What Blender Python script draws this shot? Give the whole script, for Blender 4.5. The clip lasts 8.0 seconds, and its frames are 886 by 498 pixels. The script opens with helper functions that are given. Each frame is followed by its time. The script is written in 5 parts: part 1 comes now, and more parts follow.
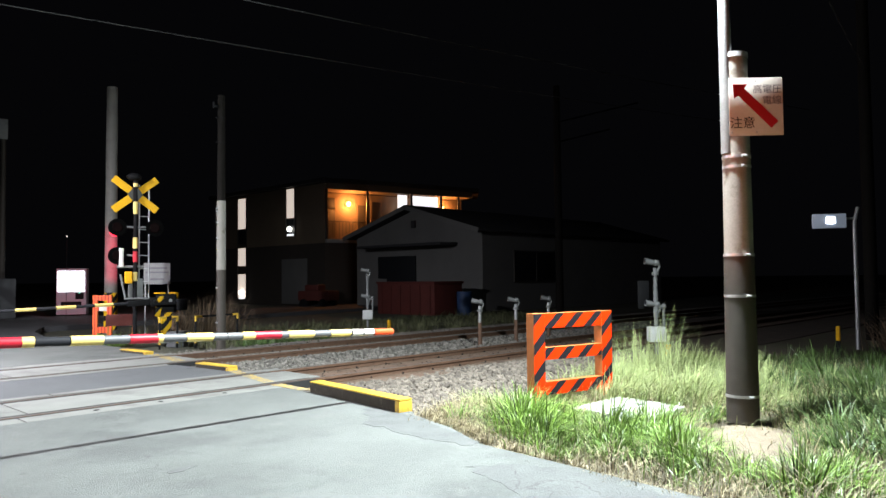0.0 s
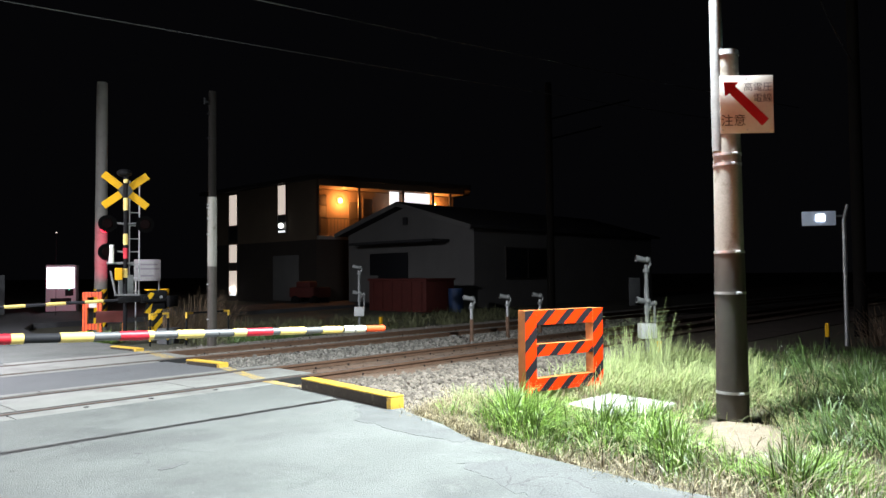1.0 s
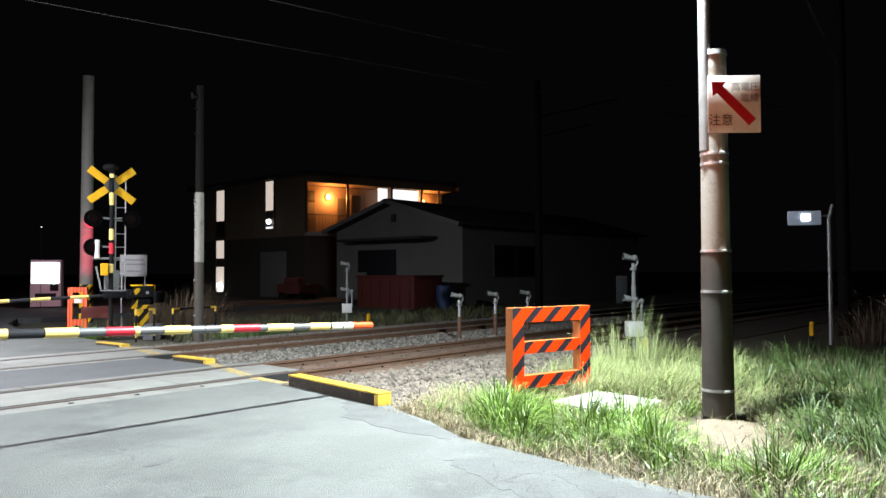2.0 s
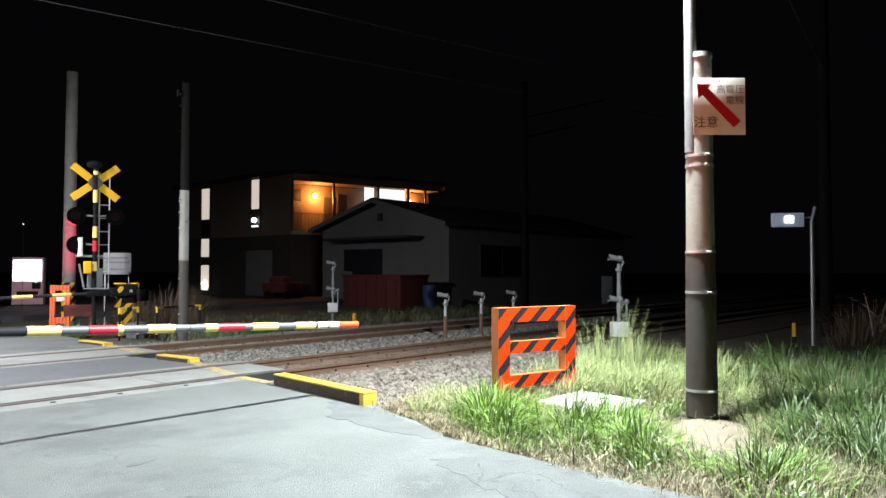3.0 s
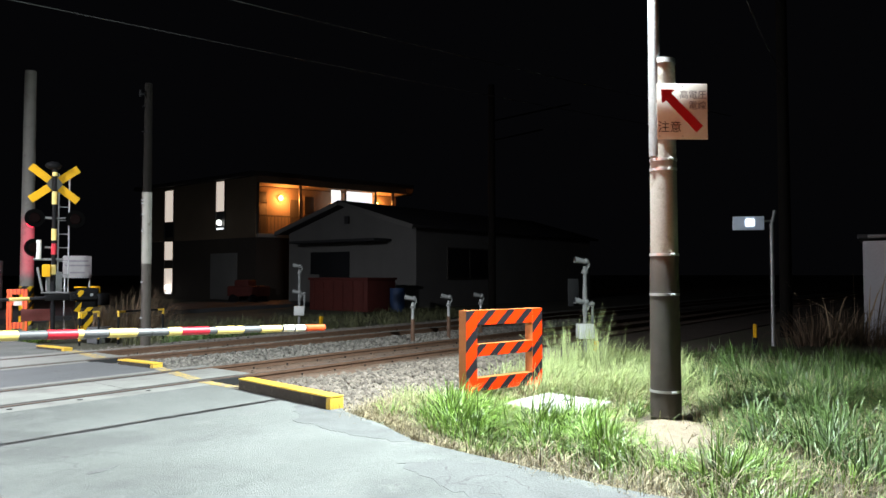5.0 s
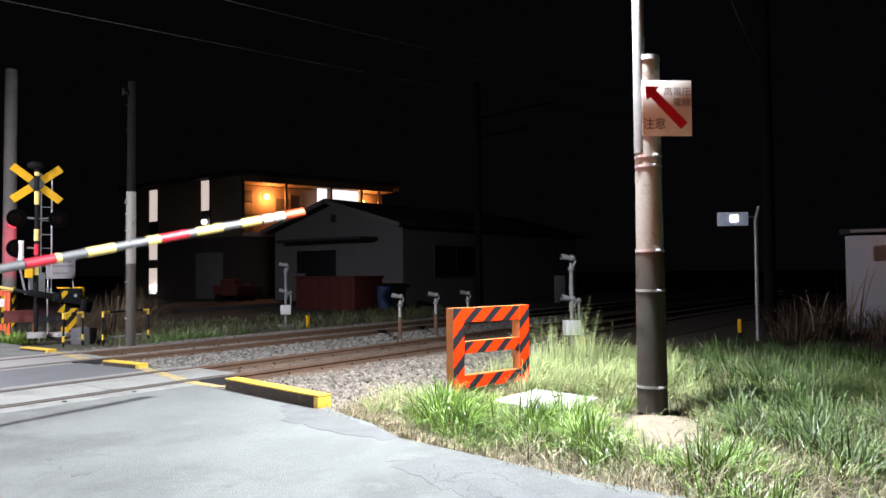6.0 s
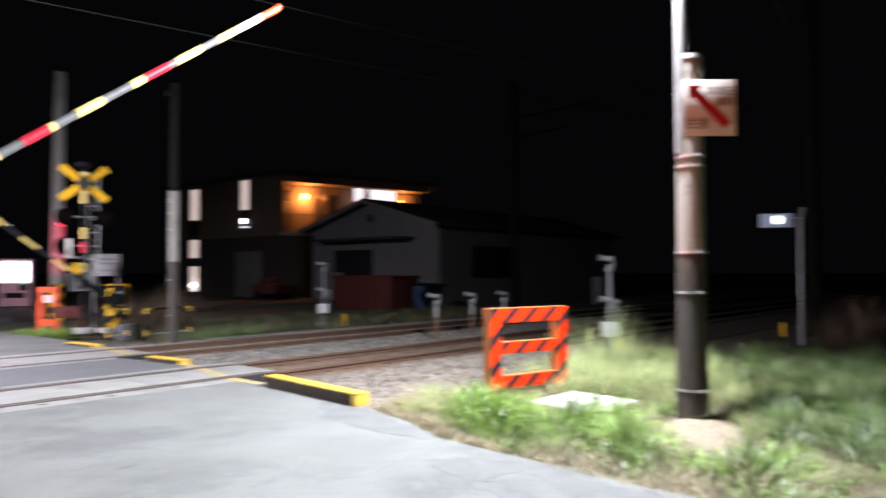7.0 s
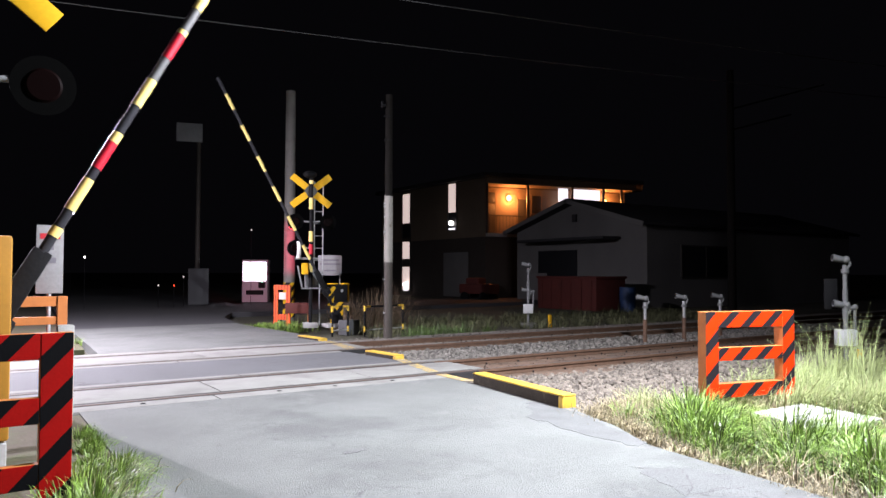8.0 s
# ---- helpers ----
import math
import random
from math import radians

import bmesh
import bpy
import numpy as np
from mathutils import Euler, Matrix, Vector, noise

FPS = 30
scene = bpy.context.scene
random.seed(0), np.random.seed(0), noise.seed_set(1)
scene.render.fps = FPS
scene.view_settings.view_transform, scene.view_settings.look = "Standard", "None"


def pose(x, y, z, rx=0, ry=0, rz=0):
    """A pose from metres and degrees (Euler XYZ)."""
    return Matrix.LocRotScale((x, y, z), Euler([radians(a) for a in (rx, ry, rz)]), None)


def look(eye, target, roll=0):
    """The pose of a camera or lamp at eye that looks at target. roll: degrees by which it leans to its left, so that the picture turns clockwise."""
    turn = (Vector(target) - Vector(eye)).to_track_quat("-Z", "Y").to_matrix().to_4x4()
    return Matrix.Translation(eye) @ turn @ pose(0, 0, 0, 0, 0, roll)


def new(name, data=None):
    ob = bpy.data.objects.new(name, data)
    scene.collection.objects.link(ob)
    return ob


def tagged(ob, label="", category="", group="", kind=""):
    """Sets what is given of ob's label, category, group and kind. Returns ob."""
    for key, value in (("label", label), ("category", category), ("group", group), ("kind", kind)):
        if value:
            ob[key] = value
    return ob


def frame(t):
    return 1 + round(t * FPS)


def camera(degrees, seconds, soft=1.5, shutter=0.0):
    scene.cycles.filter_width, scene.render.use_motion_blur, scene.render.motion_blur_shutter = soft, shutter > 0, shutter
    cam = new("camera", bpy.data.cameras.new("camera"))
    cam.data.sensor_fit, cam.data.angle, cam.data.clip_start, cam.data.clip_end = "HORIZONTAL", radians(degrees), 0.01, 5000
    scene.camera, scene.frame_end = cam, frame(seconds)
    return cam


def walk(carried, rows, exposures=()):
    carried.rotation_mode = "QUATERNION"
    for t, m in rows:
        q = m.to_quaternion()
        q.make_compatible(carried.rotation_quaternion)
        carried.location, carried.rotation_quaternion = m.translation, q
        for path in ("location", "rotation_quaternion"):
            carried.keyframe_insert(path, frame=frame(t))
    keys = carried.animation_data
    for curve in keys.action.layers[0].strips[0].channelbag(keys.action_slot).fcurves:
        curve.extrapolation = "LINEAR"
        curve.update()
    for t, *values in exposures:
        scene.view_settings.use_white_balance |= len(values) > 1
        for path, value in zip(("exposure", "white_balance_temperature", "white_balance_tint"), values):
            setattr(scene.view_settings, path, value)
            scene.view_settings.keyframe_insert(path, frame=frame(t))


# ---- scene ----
# camera: held by hand, turning on the spot (t, x, y, z, yaw, pitch, roll)
cam = camera(62.70, 8.0, soft=1.5, shutter=0.6)
PATH = [
    (0.0, -0.000, 0.000, 1.300, -46.48, 2.28, 0.59),
    (0.5, -0.000, 0.000, 1.300, -46.74, 2.13, 0.59),
    (1.0, -0.000, 0.000, 1.300, -47.13, 2.02, 0.54),
    (1.5, -0.000, 0.000, 1.300, -47.58, 1.92, 0.35),
    (3.0, -0.000, 0.000, 1.300, -49.15, 1.76, -0.06),
    (3.5, -0.000, 0.000, 1.300, -49.77, 1.98, -0.33),
    (4.0, -0.000, 0.000, 1.300, -50.46, 2.06, -0.27),
    (4.5, -0.000, 0.000, 1.300, -51.11, 2.03, -0.11),
    (5.8, -0.000, 0.000, 1.300, -52.52, 1.84, 0.38),
    (6.0, -0.000, 0.000, 1.300, -52.75, 1.80, 0.48),
    (6.1, -0.000, 0.000, 1.300, -52.93, 1.82, 0.47),
    (6.5, -0.000, 0.000, 1.300, -53.09, 1.89, 0.38),
    (6.7, -0.007, 0.005, 1.300, -53.05, 1.88, 0.28),
    (6.8, -0.011, 0.008, 1.300, -52.80, 1.86, 0.21),
    (6.9, -0.015, 0.010, 1.300, -52.18, 1.84, 0.13),
    (7.0, -0.019, 0.013, 1.300, -49.95, 1.82, 0.04),
    (7.1, -0.022, 0.015, 1.300, -46.87, 1.80, -0.06),
    (7.2, -0.026, 0.018, 1.300, -44.20, 1.78, -0.11),
    (7.3, -0.030, 0.020, 1.300, -41.43, 1.76, -0.16),
    (7.4, -0.034, 0.023, 1.300, -38.91, 1.75, -0.21),
    (7.5, -0.037, 0.025, 1.300, -37.30, 1.73, -0.26),
    (7.6, -0.037, 0.025, 1.300, -35.91, 1.75, -0.24),
    (7.7, -0.037, 0.025, 1.300, -35.05, 1.78, -0.22),
    (7.8, -0.037, 0.025, 1.300, -34.42, 1.80, -0.20),
    (8.0, -0.037, 0.025, 1.300, -34.00, 1.85, -0.16),
]
walk(cam, [(t, pose(x, y, z, 90 + pitch, roll, yaw)) for t, x, y, z, yaw, pitch, roll in PATH],
     exposures=[(0.0, 0.0, 6500, 9), (3.5, 0.0, 6500, 9), (4.6, 0.0, 6500, 5), (6.2, 0.0, 6500, 19), (8.0, 0.0, 6500, 23)])

# ---- night: faint town glow in the sky, street lamps do the rest ----
world = bpy.data.worlds.new("night")
scene.world = world
world.use_nodes = True
world.node_tree.nodes["Background"].inputs[0].default_value = (0.012, 0.012, 0.015, 1)
world.node_tree.nodes["Background"].inputs[1].default_value = 0.125


def lamp_light(name, kind, where, watts, color, size=0.3, aim=None):
    data = bpy.data.lights.new(name, kind)
    data.energy, data.color = watts, color
    if kind == "AREA":
        data.shape, data.size = "DISK", size
    else:
        data.shadow_soft_size = size
    if kind == "SPOT":
        data.spot_size, data.spot_blend = radians(25), 0.6
    ob = new(name, data)
    ob.matrix_world = look(where, aim) if aim else pose(*where)
    return ob


LAMP_NEAR = (6.24, 2.94, 5.2)
LAMP_FAR = (-0.6, 14.6, 5.4)
for (lx, ly, lz), down, around, tone in ((LAMP_NEAR, 2380, 60, (0.86, 0.95, 0.97)), (LAMP_FAR, 2500, 45, (0.93, 0.92, 1.0))):
    lamp_light("street_light", "AREA", (lx, ly, lz - 0.08), down, tone, 0.16, (lx + (-3.5 if lx > 0 else 0.9), ly + (2.3 if lx > 0 else -0.5), 0))
    lamp_light("street_light", "POINT", (lx, ly, lz - 0.09), around, tone, 0.06)
# lit halves of the two crossing signals
lamp_light("signal_light", "SPOT", (6.63, 16.26, 2.42), 1900, (1.0, 0.02, 0.10), 0.1, (8.0, 19.9, 2.0))
lamp_light("signal_light", "SPOT", (-0.34, 5.14, 2.48), 1150, (1.0, 0.20, 0.06), 0.1, (6.6, 2.6, 2.6))


# ---- materials ----
def material(name, color, rough=0.7, metal=0.0, vary=0.25, scale=6.0, fine=60.0, bump=0.2, island=0.0, random=0.0, emit=0.0):
    m = bpy.data.materials.new(name)
    m.use_nodes = True
    nt = m.node_tree
    n, l = nt.nodes, nt.links
    b = n["Principled BSDF"]
    b.inputs["Roughness"].default_value, b.inputs["Metallic"].default_value = rough, metal
    co = n.new("ShaderNodeTexCoord")
    big, small = n.new("ShaderNodeTexNoise"), n.new("ShaderNodeTexNoise")
    big.inputs["Scale"].default_value, small.inputs["Scale"].default_value = scale, fine
    big.inputs["Detail"].default_value, small.inputs["Detail"].default_value = 6, 4
    l.new(co.outputs["Object"], big.inputs["Vector"])
    l.new(co.outputs["Object"], small.inputs["Vector"])
    mix = n.new("ShaderNodeMath")
    mix.operation = "ADD"
    l.new(big.outputs["Fac"], mix.inputs[0])
    l.new(small.outputs["Fac"], mix.inputs[1])
    span = n.new("ShaderNodeMapRange")
    span.inputs["From Min"].default_value, span.inputs["From Max"].default_value = 0.6, 1.4
    span.inputs["To Min"].default_value, span.inputs["To Max"].default_value = 1 - vary, 1 + vary
    l.new(mix.outputs[0], span.inputs["Value"])
    last = span.outputs["Result"]
    for amount, node, out in ((island, "ShaderNodeNewGeometry", "Random Per Island"), (random, "ShaderNodeObjectInfo", "Random")):
        if amount:
            src, rng, mul = n.new(node), n.new("ShaderNodeMapRange"), n.new("ShaderNodeMath")
            rng.inputs["To Min"].default_value, rng.inputs["To Max"].default_value = 1 - amount, 1 + amount
            mul.operation = "MULTIPLY"
            l.new(src.outputs[out], rng.inputs["Value"])
            l.new(last, mul.inputs[0])
            l.new(rng.outputs["Result"], mul.inputs[1])
            last = mul.outputs[0]
    tint = n.new("ShaderNodeVectorMath")
    tint.operation = "SCALE"
    tint.inputs[0].default_value = color
    l.new(last, tint.inputs["Scale"])
    l.new(tint.outputs[0], b.inputs["Base Color"])
    if bump:
        bp = n.new("ShaderNodeBump")
        bp.inputs["Strength"].default_value, bp.inputs["Distance"].default_value = bump, 0.01
        l.new(small.outputs["Fac"], bp.inputs["Height"])
        l.new(bp.outputs[0], b.inputs["Normal"])
    if emit:
        b.inputs["Emission Color"].default_value = (*color, 1)
        b.inputs["Emission Strength"].default_value = emit
    m["color"] = color
    return m


def recolor(m, second, cut, axis_mix, period, offset=0.0):
    """A second paint in slanted bands: axis_mix are the weights of x, y, z."""
    n, l = m.node_tree.nodes, m.node_tree.links
    b = n["Principled BSDF"]
    first = b.inputs["Base Color"].links[0].from_socket
    co, dot, div, fr, gt, mix = (n.new("ShaderNodeTexCoord"), n.new("ShaderNodeVectorMath"), n.new("ShaderNodeMath"), n.new("ShaderNodeMath"), n.new("ShaderNodeMath"), n.new("ShaderNodeMix"))
    dot.operation, div.operation, fr.operation, gt.operation, mix.data_type = "DOT_PRODUCT", "MULTIPLY_ADD", "FRACT", "GREATER_THAN", "RGBA"
    dot.inputs[1].default_value = axis_mix
    div.inputs[1].default_value, div.inputs[2].default_value, gt.inputs[1].default_value = 1 / period, 50 + offset, cut
    l.new(co.outputs["Object"], dot.inputs[0])
    l.new(dot.outputs["Value"], div.inputs[0])
    l.new(div.outputs[0], fr.inputs[0])
    l.new(fr.outputs[0], gt.inputs[0])
    l.new(gt.outputs[0], mix.inputs[0])
    l.new(first, mix.inputs[6])
    mix.inputs[7].default_value = (*second, 1)
    l.new(mix.outputs[2], b.inputs["Base Color"])
    return m


def blotch(m, second, scale, low, high, rough=None):
    """Stains or patches of a second colour, with ragged outlines."""
    n, l = m.node_tree.nodes, m.node_tree.links
    b = n["Principled BSDF"]
    first = b.inputs["Base Color"].links[0].from_socket
    co, tex, rng, mix = n.new("ShaderNodeTexCoord"), n.new("ShaderNodeTexNoise"), n.new("ShaderNodeMapRange"), n.new("ShaderNodeMix")
    mix.data_type = "RGBA"
    tex.inputs["Scale"].default_value, tex.inputs["Detail"].default_value, tex.inputs["Roughness"].default_value = scale, 8, 0.65
    rng.inputs["From Min"].default_value, rng.inputs["From Max"].default_value = low, high
    l.new(co.outputs["Object"], tex.inputs["Vector"])
    l.new(tex.outputs["Fac"], rng.inputs["Value"])
    l.new(rng.outputs["Result"], mix.inputs[0])
    l.new(first, mix.inputs[6])
    mix.inputs[7].default_value = (*second, 1)
    l.new(mix.outputs[2], b.inputs["Base Color"])
    return m


def glow(name, color, strength):
    m = bpy.data.materials.new(name)
    m.use_nodes = True
    b = m.node_tree.nodes["Principled BSDF"]
    b.inputs["Base Color"].default_value = (*color, 1)
    b.inputs["Emission Color"].default_value = (*color, 1)
    b.inputs["Emission Strength"].default_value = strength
    return m


ASPHALT = blotch(blotch(material("asphalt", (0.117, 0.124, 0.118), 0.85, vary=0.30, scale=1.2, fine=90, bump=0.9), (0.085, 0.090, 0.087), 0.55, 0.52, 0.62), (0.155, 0.158, 0.15), 1.7, 0.60, 0.74)
ASPHALT = blotch(blotch(ASPHALT, (0.060, 0.062, 0.060), 46, 0.60, 0.66), (0.21, 0.21, 0.20), 34, 0.615, 0.67)
ASPHALT = blotch(ASPHALT, (0.075, 0.077, 0.075), 3.4, 0.655, 0.70)
# older paving past the crossing; lamp fall-off is put into its darker colour
ASPHALT_OLD_DIM = material("old_asphalt_dimmed", (0.046, 0.046, 0.05), 0.9, vary=0.25, scale=0.8, fine=90, bump=0.4)
ASPHALT_MID = material("crossing_asphalt", (0.085, 0.088, 0.093), 0.8, vary=0.2, scale=1.5, fine=110, bump=0.35)
CONCRETE = blotch(material("concrete", (0.30, 0.30, 0.29), 0.85, vary=0.16, scale=3, fine=70, bump=0.25, random=0.08), (0.2, 0.195, 0.18), 2.2, 0.55, 0.72)
DECK_CONCRETE = blotch(material("deck_concrete", (0.185, 0.187, 0.174), 0.85, vary=0.18, scale=3, fine=70, bump=0.3, random=0.1), (0.125, 0.122, 0.115), 1.6, 0.52, 0.70)
CONCRETE_POLE = blotch(blotch(material("pole_concrete", (0.25, 0.24, 0.215), 0.9, vary=0.2, scale=4, fine=60, bump=0.08), (0.15, 0.13, 0.105), 5, 0.55, 0.66), (0.09, 0.075, 0.06), 11, 0.66, 0.74)
DARK_CONCRETE = blotch(material("grimy_pole_concrete", (0.15, 0.145, 0.135), 0.85, vary=0.2, scale=5, fine=60, bump=0.25), (0.10, 0.09, 0.08), 6, 0.55, 0.7)
POLE_WRAP = material("brown_pole_wrap", (0.048, 0.040, 0.033), 0.65, vary=0.2, scale=8, fine=140, bump=0.4)
GALVANISED = material("galvanised_steel", (0.42, 0.43, 0.44), 0.45, 0.6, vary=0.15, scale=9, fine=50, bump=0.1)
TIMBER = material("tarred_timber", (0.009, 0.008, 0.007), 0.85, vary=0.3, scale=6, fine=60, bump=0.3)
CABLE_BLACK = material("black_cable_sheath", (0.05, 0.05, 0.052), 0.6, vary=0.2, scale=2, fine=20, bump=0)
PALE_PAINT = material("pale_grey_paint", (0.50, 0.51, 0.51), 0.55, vary=0.12, scale=7, fine=50, bump=0.1)
SOOT = material("matt_black_paint", (0.0015, 0.0015, 0.0015), 0.9, vary=0.2, bump=0)
SENSOR_GREY = material("dull_grey_casting", (0.16, 0.165, 0.168), 0.55, vary=0.22, scale=12, fine=60, bump=0.2)
DARK_METAL = material("dark_painted_metal", (0.010, 0.010, 0.011), 0.6, vary=0.3, scale=6, fine=50, bump=0.15)
RUST = material("rusty_rail_steel", (0.130, 0.074, 0.048), 0.75, 0.3, vary=0.35, scale=8, fine=80, bump=0.3)
RAIL_TOP = material("worn_rail_head", (0.085, 0.075, 0.068), 0.6, 0.2, vary=0.15, scale=10, fine=90, bump=0.1)
BALLAST_BED = material("rusty_ballast_bed", (0.075, 0.055, 0.042), 0.95, vary=0.4, scale=3, fine=35, bump=0.9)
GRAVEL = material("grey_fine_gravel", (0.185, 0.170, 0.148), 0.95, vary=0.35, scale=1.6, fine=55, bump=0.9)
STONE_GREY = material("grey_ballast_stone", (0.14, 0.13, 0.115), 0.9, vary=0.25, scale=14, fine=80, bump=0.4, island=0.5)
TRACK_DUST = blotch(material("rust_dusted_track_bed", (0.128, 0.082, 0.056), 0.95, vary=0.35, scale=2.5, fine=45, bump=0.8), (0.07, 0.052, 0.041), 4.0, 0.54, 0.66)
STONE = material("ballast_stone", (0.150, 0.128, 0.106), 0.9, vary=0.25, scale=14, fine=80, bump=0.4, island=0.45)
STONE_RUST = material("rust_dusted_stone", (0.085, 0.060, 0.045), 0.95, vary=0.25, scale=14, fine=80, bump=0.4, island=0.4)
SLEEPER = material("weathered_sleeper", (0.135, 0.105, 0.085), 0.9, vary=0.3, scale=6, fine=60, bump=0.4, random=0.15)
SOIL = blotch(material("dry_soil", (0.075, 0.060, 0.040), 0.95, vary=0.3, scale=2, fine=45, bump=0.7), (0.07, 0.075, 0.035), 1.4, 0.48, 0.62)
MOUND = blotch(material("pale_trodden_soil", (0.200, 0.165, 0.125), 0.95, vary=0.3, scale=6, fine=70, bump=1.0), (0.12, 0.098, 0.070), 9, 0.57, 0.70)
EARTH = material("dark_rough_ground", (0.055, 0.055, 0.036), 0.95, vary=0.4, scale=0.8, fine=25, bump=0.8)
YELLOW = blotch(material("worn_yellow_paint", (0.60, 0.38, 0.040), 0.65, vary=0.22, scale=7, fine=60, bump=0.4), (0.22, 0.17, 0.10), 14, 0.60, 0.68)
ROAD_YELLOW = blotch(material("yellow_road_marking", (0.46, 0.32, 0.07), 0.75, vary=0.25, scale=8, fine=70, bump=0.2), (0.20, 0.185, 0.15), 13, 0.44, 0.54)
SIGN_YELLOW = material("yellow_sign_board", (0.66, 0.36, 0.015), 0.5, vary=0.08, scale=5, fine=40, bump=0.05)
KERB_BLACK = blotch(material("black_kerb_paint", (0.055, 0.047, 0.038), 0.8, vary=0.3, scale=8, fine=60, bump=0.4), (0.12, 0.105, 0.085), 11, 0.55, 0.72)
ORANGE_WOOD = material("orange_painted_timber", (0.42, 0.13, 0.025), 0.7, vary=0.18, scale=9, fine=80, bump=0.25)
def striped(name, slope, period, offset):
    return recolor(material(name, (0.72, 0.034, 0.002), 0.55, vary=0.12, scale=9, fine=60, bump=0.1), (0.018, 0.016, 0.02), 0.60, (1, 0, -slope), period, offset)


ORANGE_STRIPE = striped("orange_black_stripes", 1.15, 0.282, 0.185)
ORANGE_POST_A = striped("orange_black_post_tape", 1.0, 0.315, 0.27)
ORANGE_POST_B = striped("orange_black_post_tape", 1.0, 0.275, 0.80)
# stripes of the near frame: colours darkened to carry its front's shade
SHADED_RED_STRIPE = recolor(material("shaded_red_black_stripes", (0.34, 0.006, 0.004), 0.75, vary=0.12, scale=9, fine=60, bump=0.1), (0.004, 0.004, 0.005), 0.55, (1, 0, -0.95), 0.27, 0.12)
HAZARD = recolor(material("yellow_black_stripes", (0.72, 0.42, 0.02), 0.5, vary=0.12, scale=8, fine=50, bump=0.1), (0.018, 0.017, 0.016), 0.5, (1, 0, -0.9), 0.26)
BAR_YELLOW = material("reflective_yellow_sleeve", (0.84, 0.64, 0.20), 0.45, vary=0.08, scale=9, fine=60, bump=0.05)
BAR_WHITE = material("reflective_white_sleeve", (0.78, 0.77, 0.72), 0.45, vary=0.08, scale=9, fine=60, bump=0.05)
BAR_RED = material("reflective_red_sleeve", (0.55, 0.012, 0.03), 0.45, vary=0.08, scale=9, fine=60, bump=0.05)
BAR_ORANGE = material("reflective_orange_tip", (0.82, 0.085, 0.02), 0.45, vary=0.08, scale=9, fine=60, bump=0.05)
BAR_GREY = material("grey_bar_tube", (0.12, 0.12, 0.125), 0.45, vary=0.15, scale=9, fine=60, bump=0.05)
BAR_BLACK = material("black_bar_tube", (0.03, 0.03, 0.035), 0.45, vary=0.15, scale=9, fine=60, bump=0.05)
WHITE_PLATE = material("white_enamel_plate", (0.62, 0.60, 0.56), 0.85, vary=0.07, scale=4, fine=40, bump=0.04)
SIGN_RED = material("red_sign_paint", (0.42, 0.012, 0.02), 0.5, vary=0.08, scale=6, fine=40, bump=0.04)
SIGN_BLACK = material("black_sign_paint", (0.035, 0.035, 0.032), 0.5, vary=0.1, scale=6, fine=40, bump=0.04)
SIGN_GREY = material("faded_sign_paint", (0.13, 0.12, 0.14), 0.6, vary=0.1, scale=6, fine=40, bump=0.04)
GRASS = material("grass_blades", (0.135, 0.225, 0.038), 0.45, vary=0.35, scale=1.2, fine=9, bump=0, island=0.85)
COOL_GRASS = material("dense_green_blades", (0.066, 0.114, 0.028), 0.5, vary=0.35, scale=1.2, fine=9, bump=0, island=0.7)
PALE_GRASS = material("pale_grass_blades", (0.27, 0.32, 0.13), 0.6, vary=0.25, scale=1.2, fine=9, bump=0, island=0.45)
STRAW = material("dry_grass_blades", (0.25, 0.21, 0.125), 0.7, vary=0.2, scale=1.5, fine=9, bump=0, island=0.7)
PLUME = material("pampas_plume", (0.30, 0.22, 0.14), 0.8, vary=0.3, scale=6, fine=40, bump=0, island=0.3)
WEED = material("dark_weed_leaves", (0.085, 0.090, 0.042), 0.8, vary=0.3, scale=1.2, fine=9, bump=0, island=0.5)
REED = material("dead_reeds", (0.16, 0.11, 0.07), 0.8, vary=0.2, scale=1.5, fine=9, bump=0, island=0.4)
WALL_TAN = material("tan_siding", (0.15, 0.115, 0.08), 0.8, vary=0.12, scale=1.5, fine=25, bump=0.2)
WALL_DARK = material("dark_brown_siding", (0.045, 0.037, 0.031), 0.85, vary=0.15, scale=1.5, fine=25, bump=0.2)
WALL_GREY = material("grey_mortar_wall", (0.155, 0.155, 0.15), 0.9, vary=0.15, scale=0.9, fine=20, bump=0.3)
ROOF = material("dark_roofing", (0.03, 0.03, 0.033), 0.8, vary=0.25, scale=1.5, fine=20, bump=0.4)
NOTICE_DULL = material("dull_white_notice", (0.22, 0.215, 0.22), 0.6, vary=0.15, scale=9, fine=40, bump=0.05)
GLASS_DARK = material("dark_window_glass", (0.012, 0.013, 0.016), 0.45, vary=0.1, scale=1, fine=4, bump=0)
FRAME_DARK = material("dark_window_frame", (0.05, 0.045, 0.04), 0.5, vary=0.1, scale=6, fine=40, bump=0.05)
WHITE_WALL = blotch(material("stained_white_panel", (0.48, 0.47, 0.50), 0.7, vary=0.12, scale=1.6, fine=30, bump=0.1), (0.16, 0.15, 0.15), 2.6, 0.62, 0.78)
SKIP_RED = material("red_painted_steel", (0.085, 0.014, 0.010), 0.75, vary=0.25, scale=3, fine=30, bump=0.15)
BLUE_PAINT = material("blue_plastic", (0.02, 0.05, 0.13), 0.6, vary=0.2, scale=3, fine=30, bump=0.1)
VEND_BODY = material("pale_vending_cabinet", (0.42, 0.40, 0.45), 0.5, vary=0.12, scale=3, fine=30, bump=0.05)
VEND_LIT = glow("lit_vending_window", (0.88, 0.92, 1.0), 4.0)
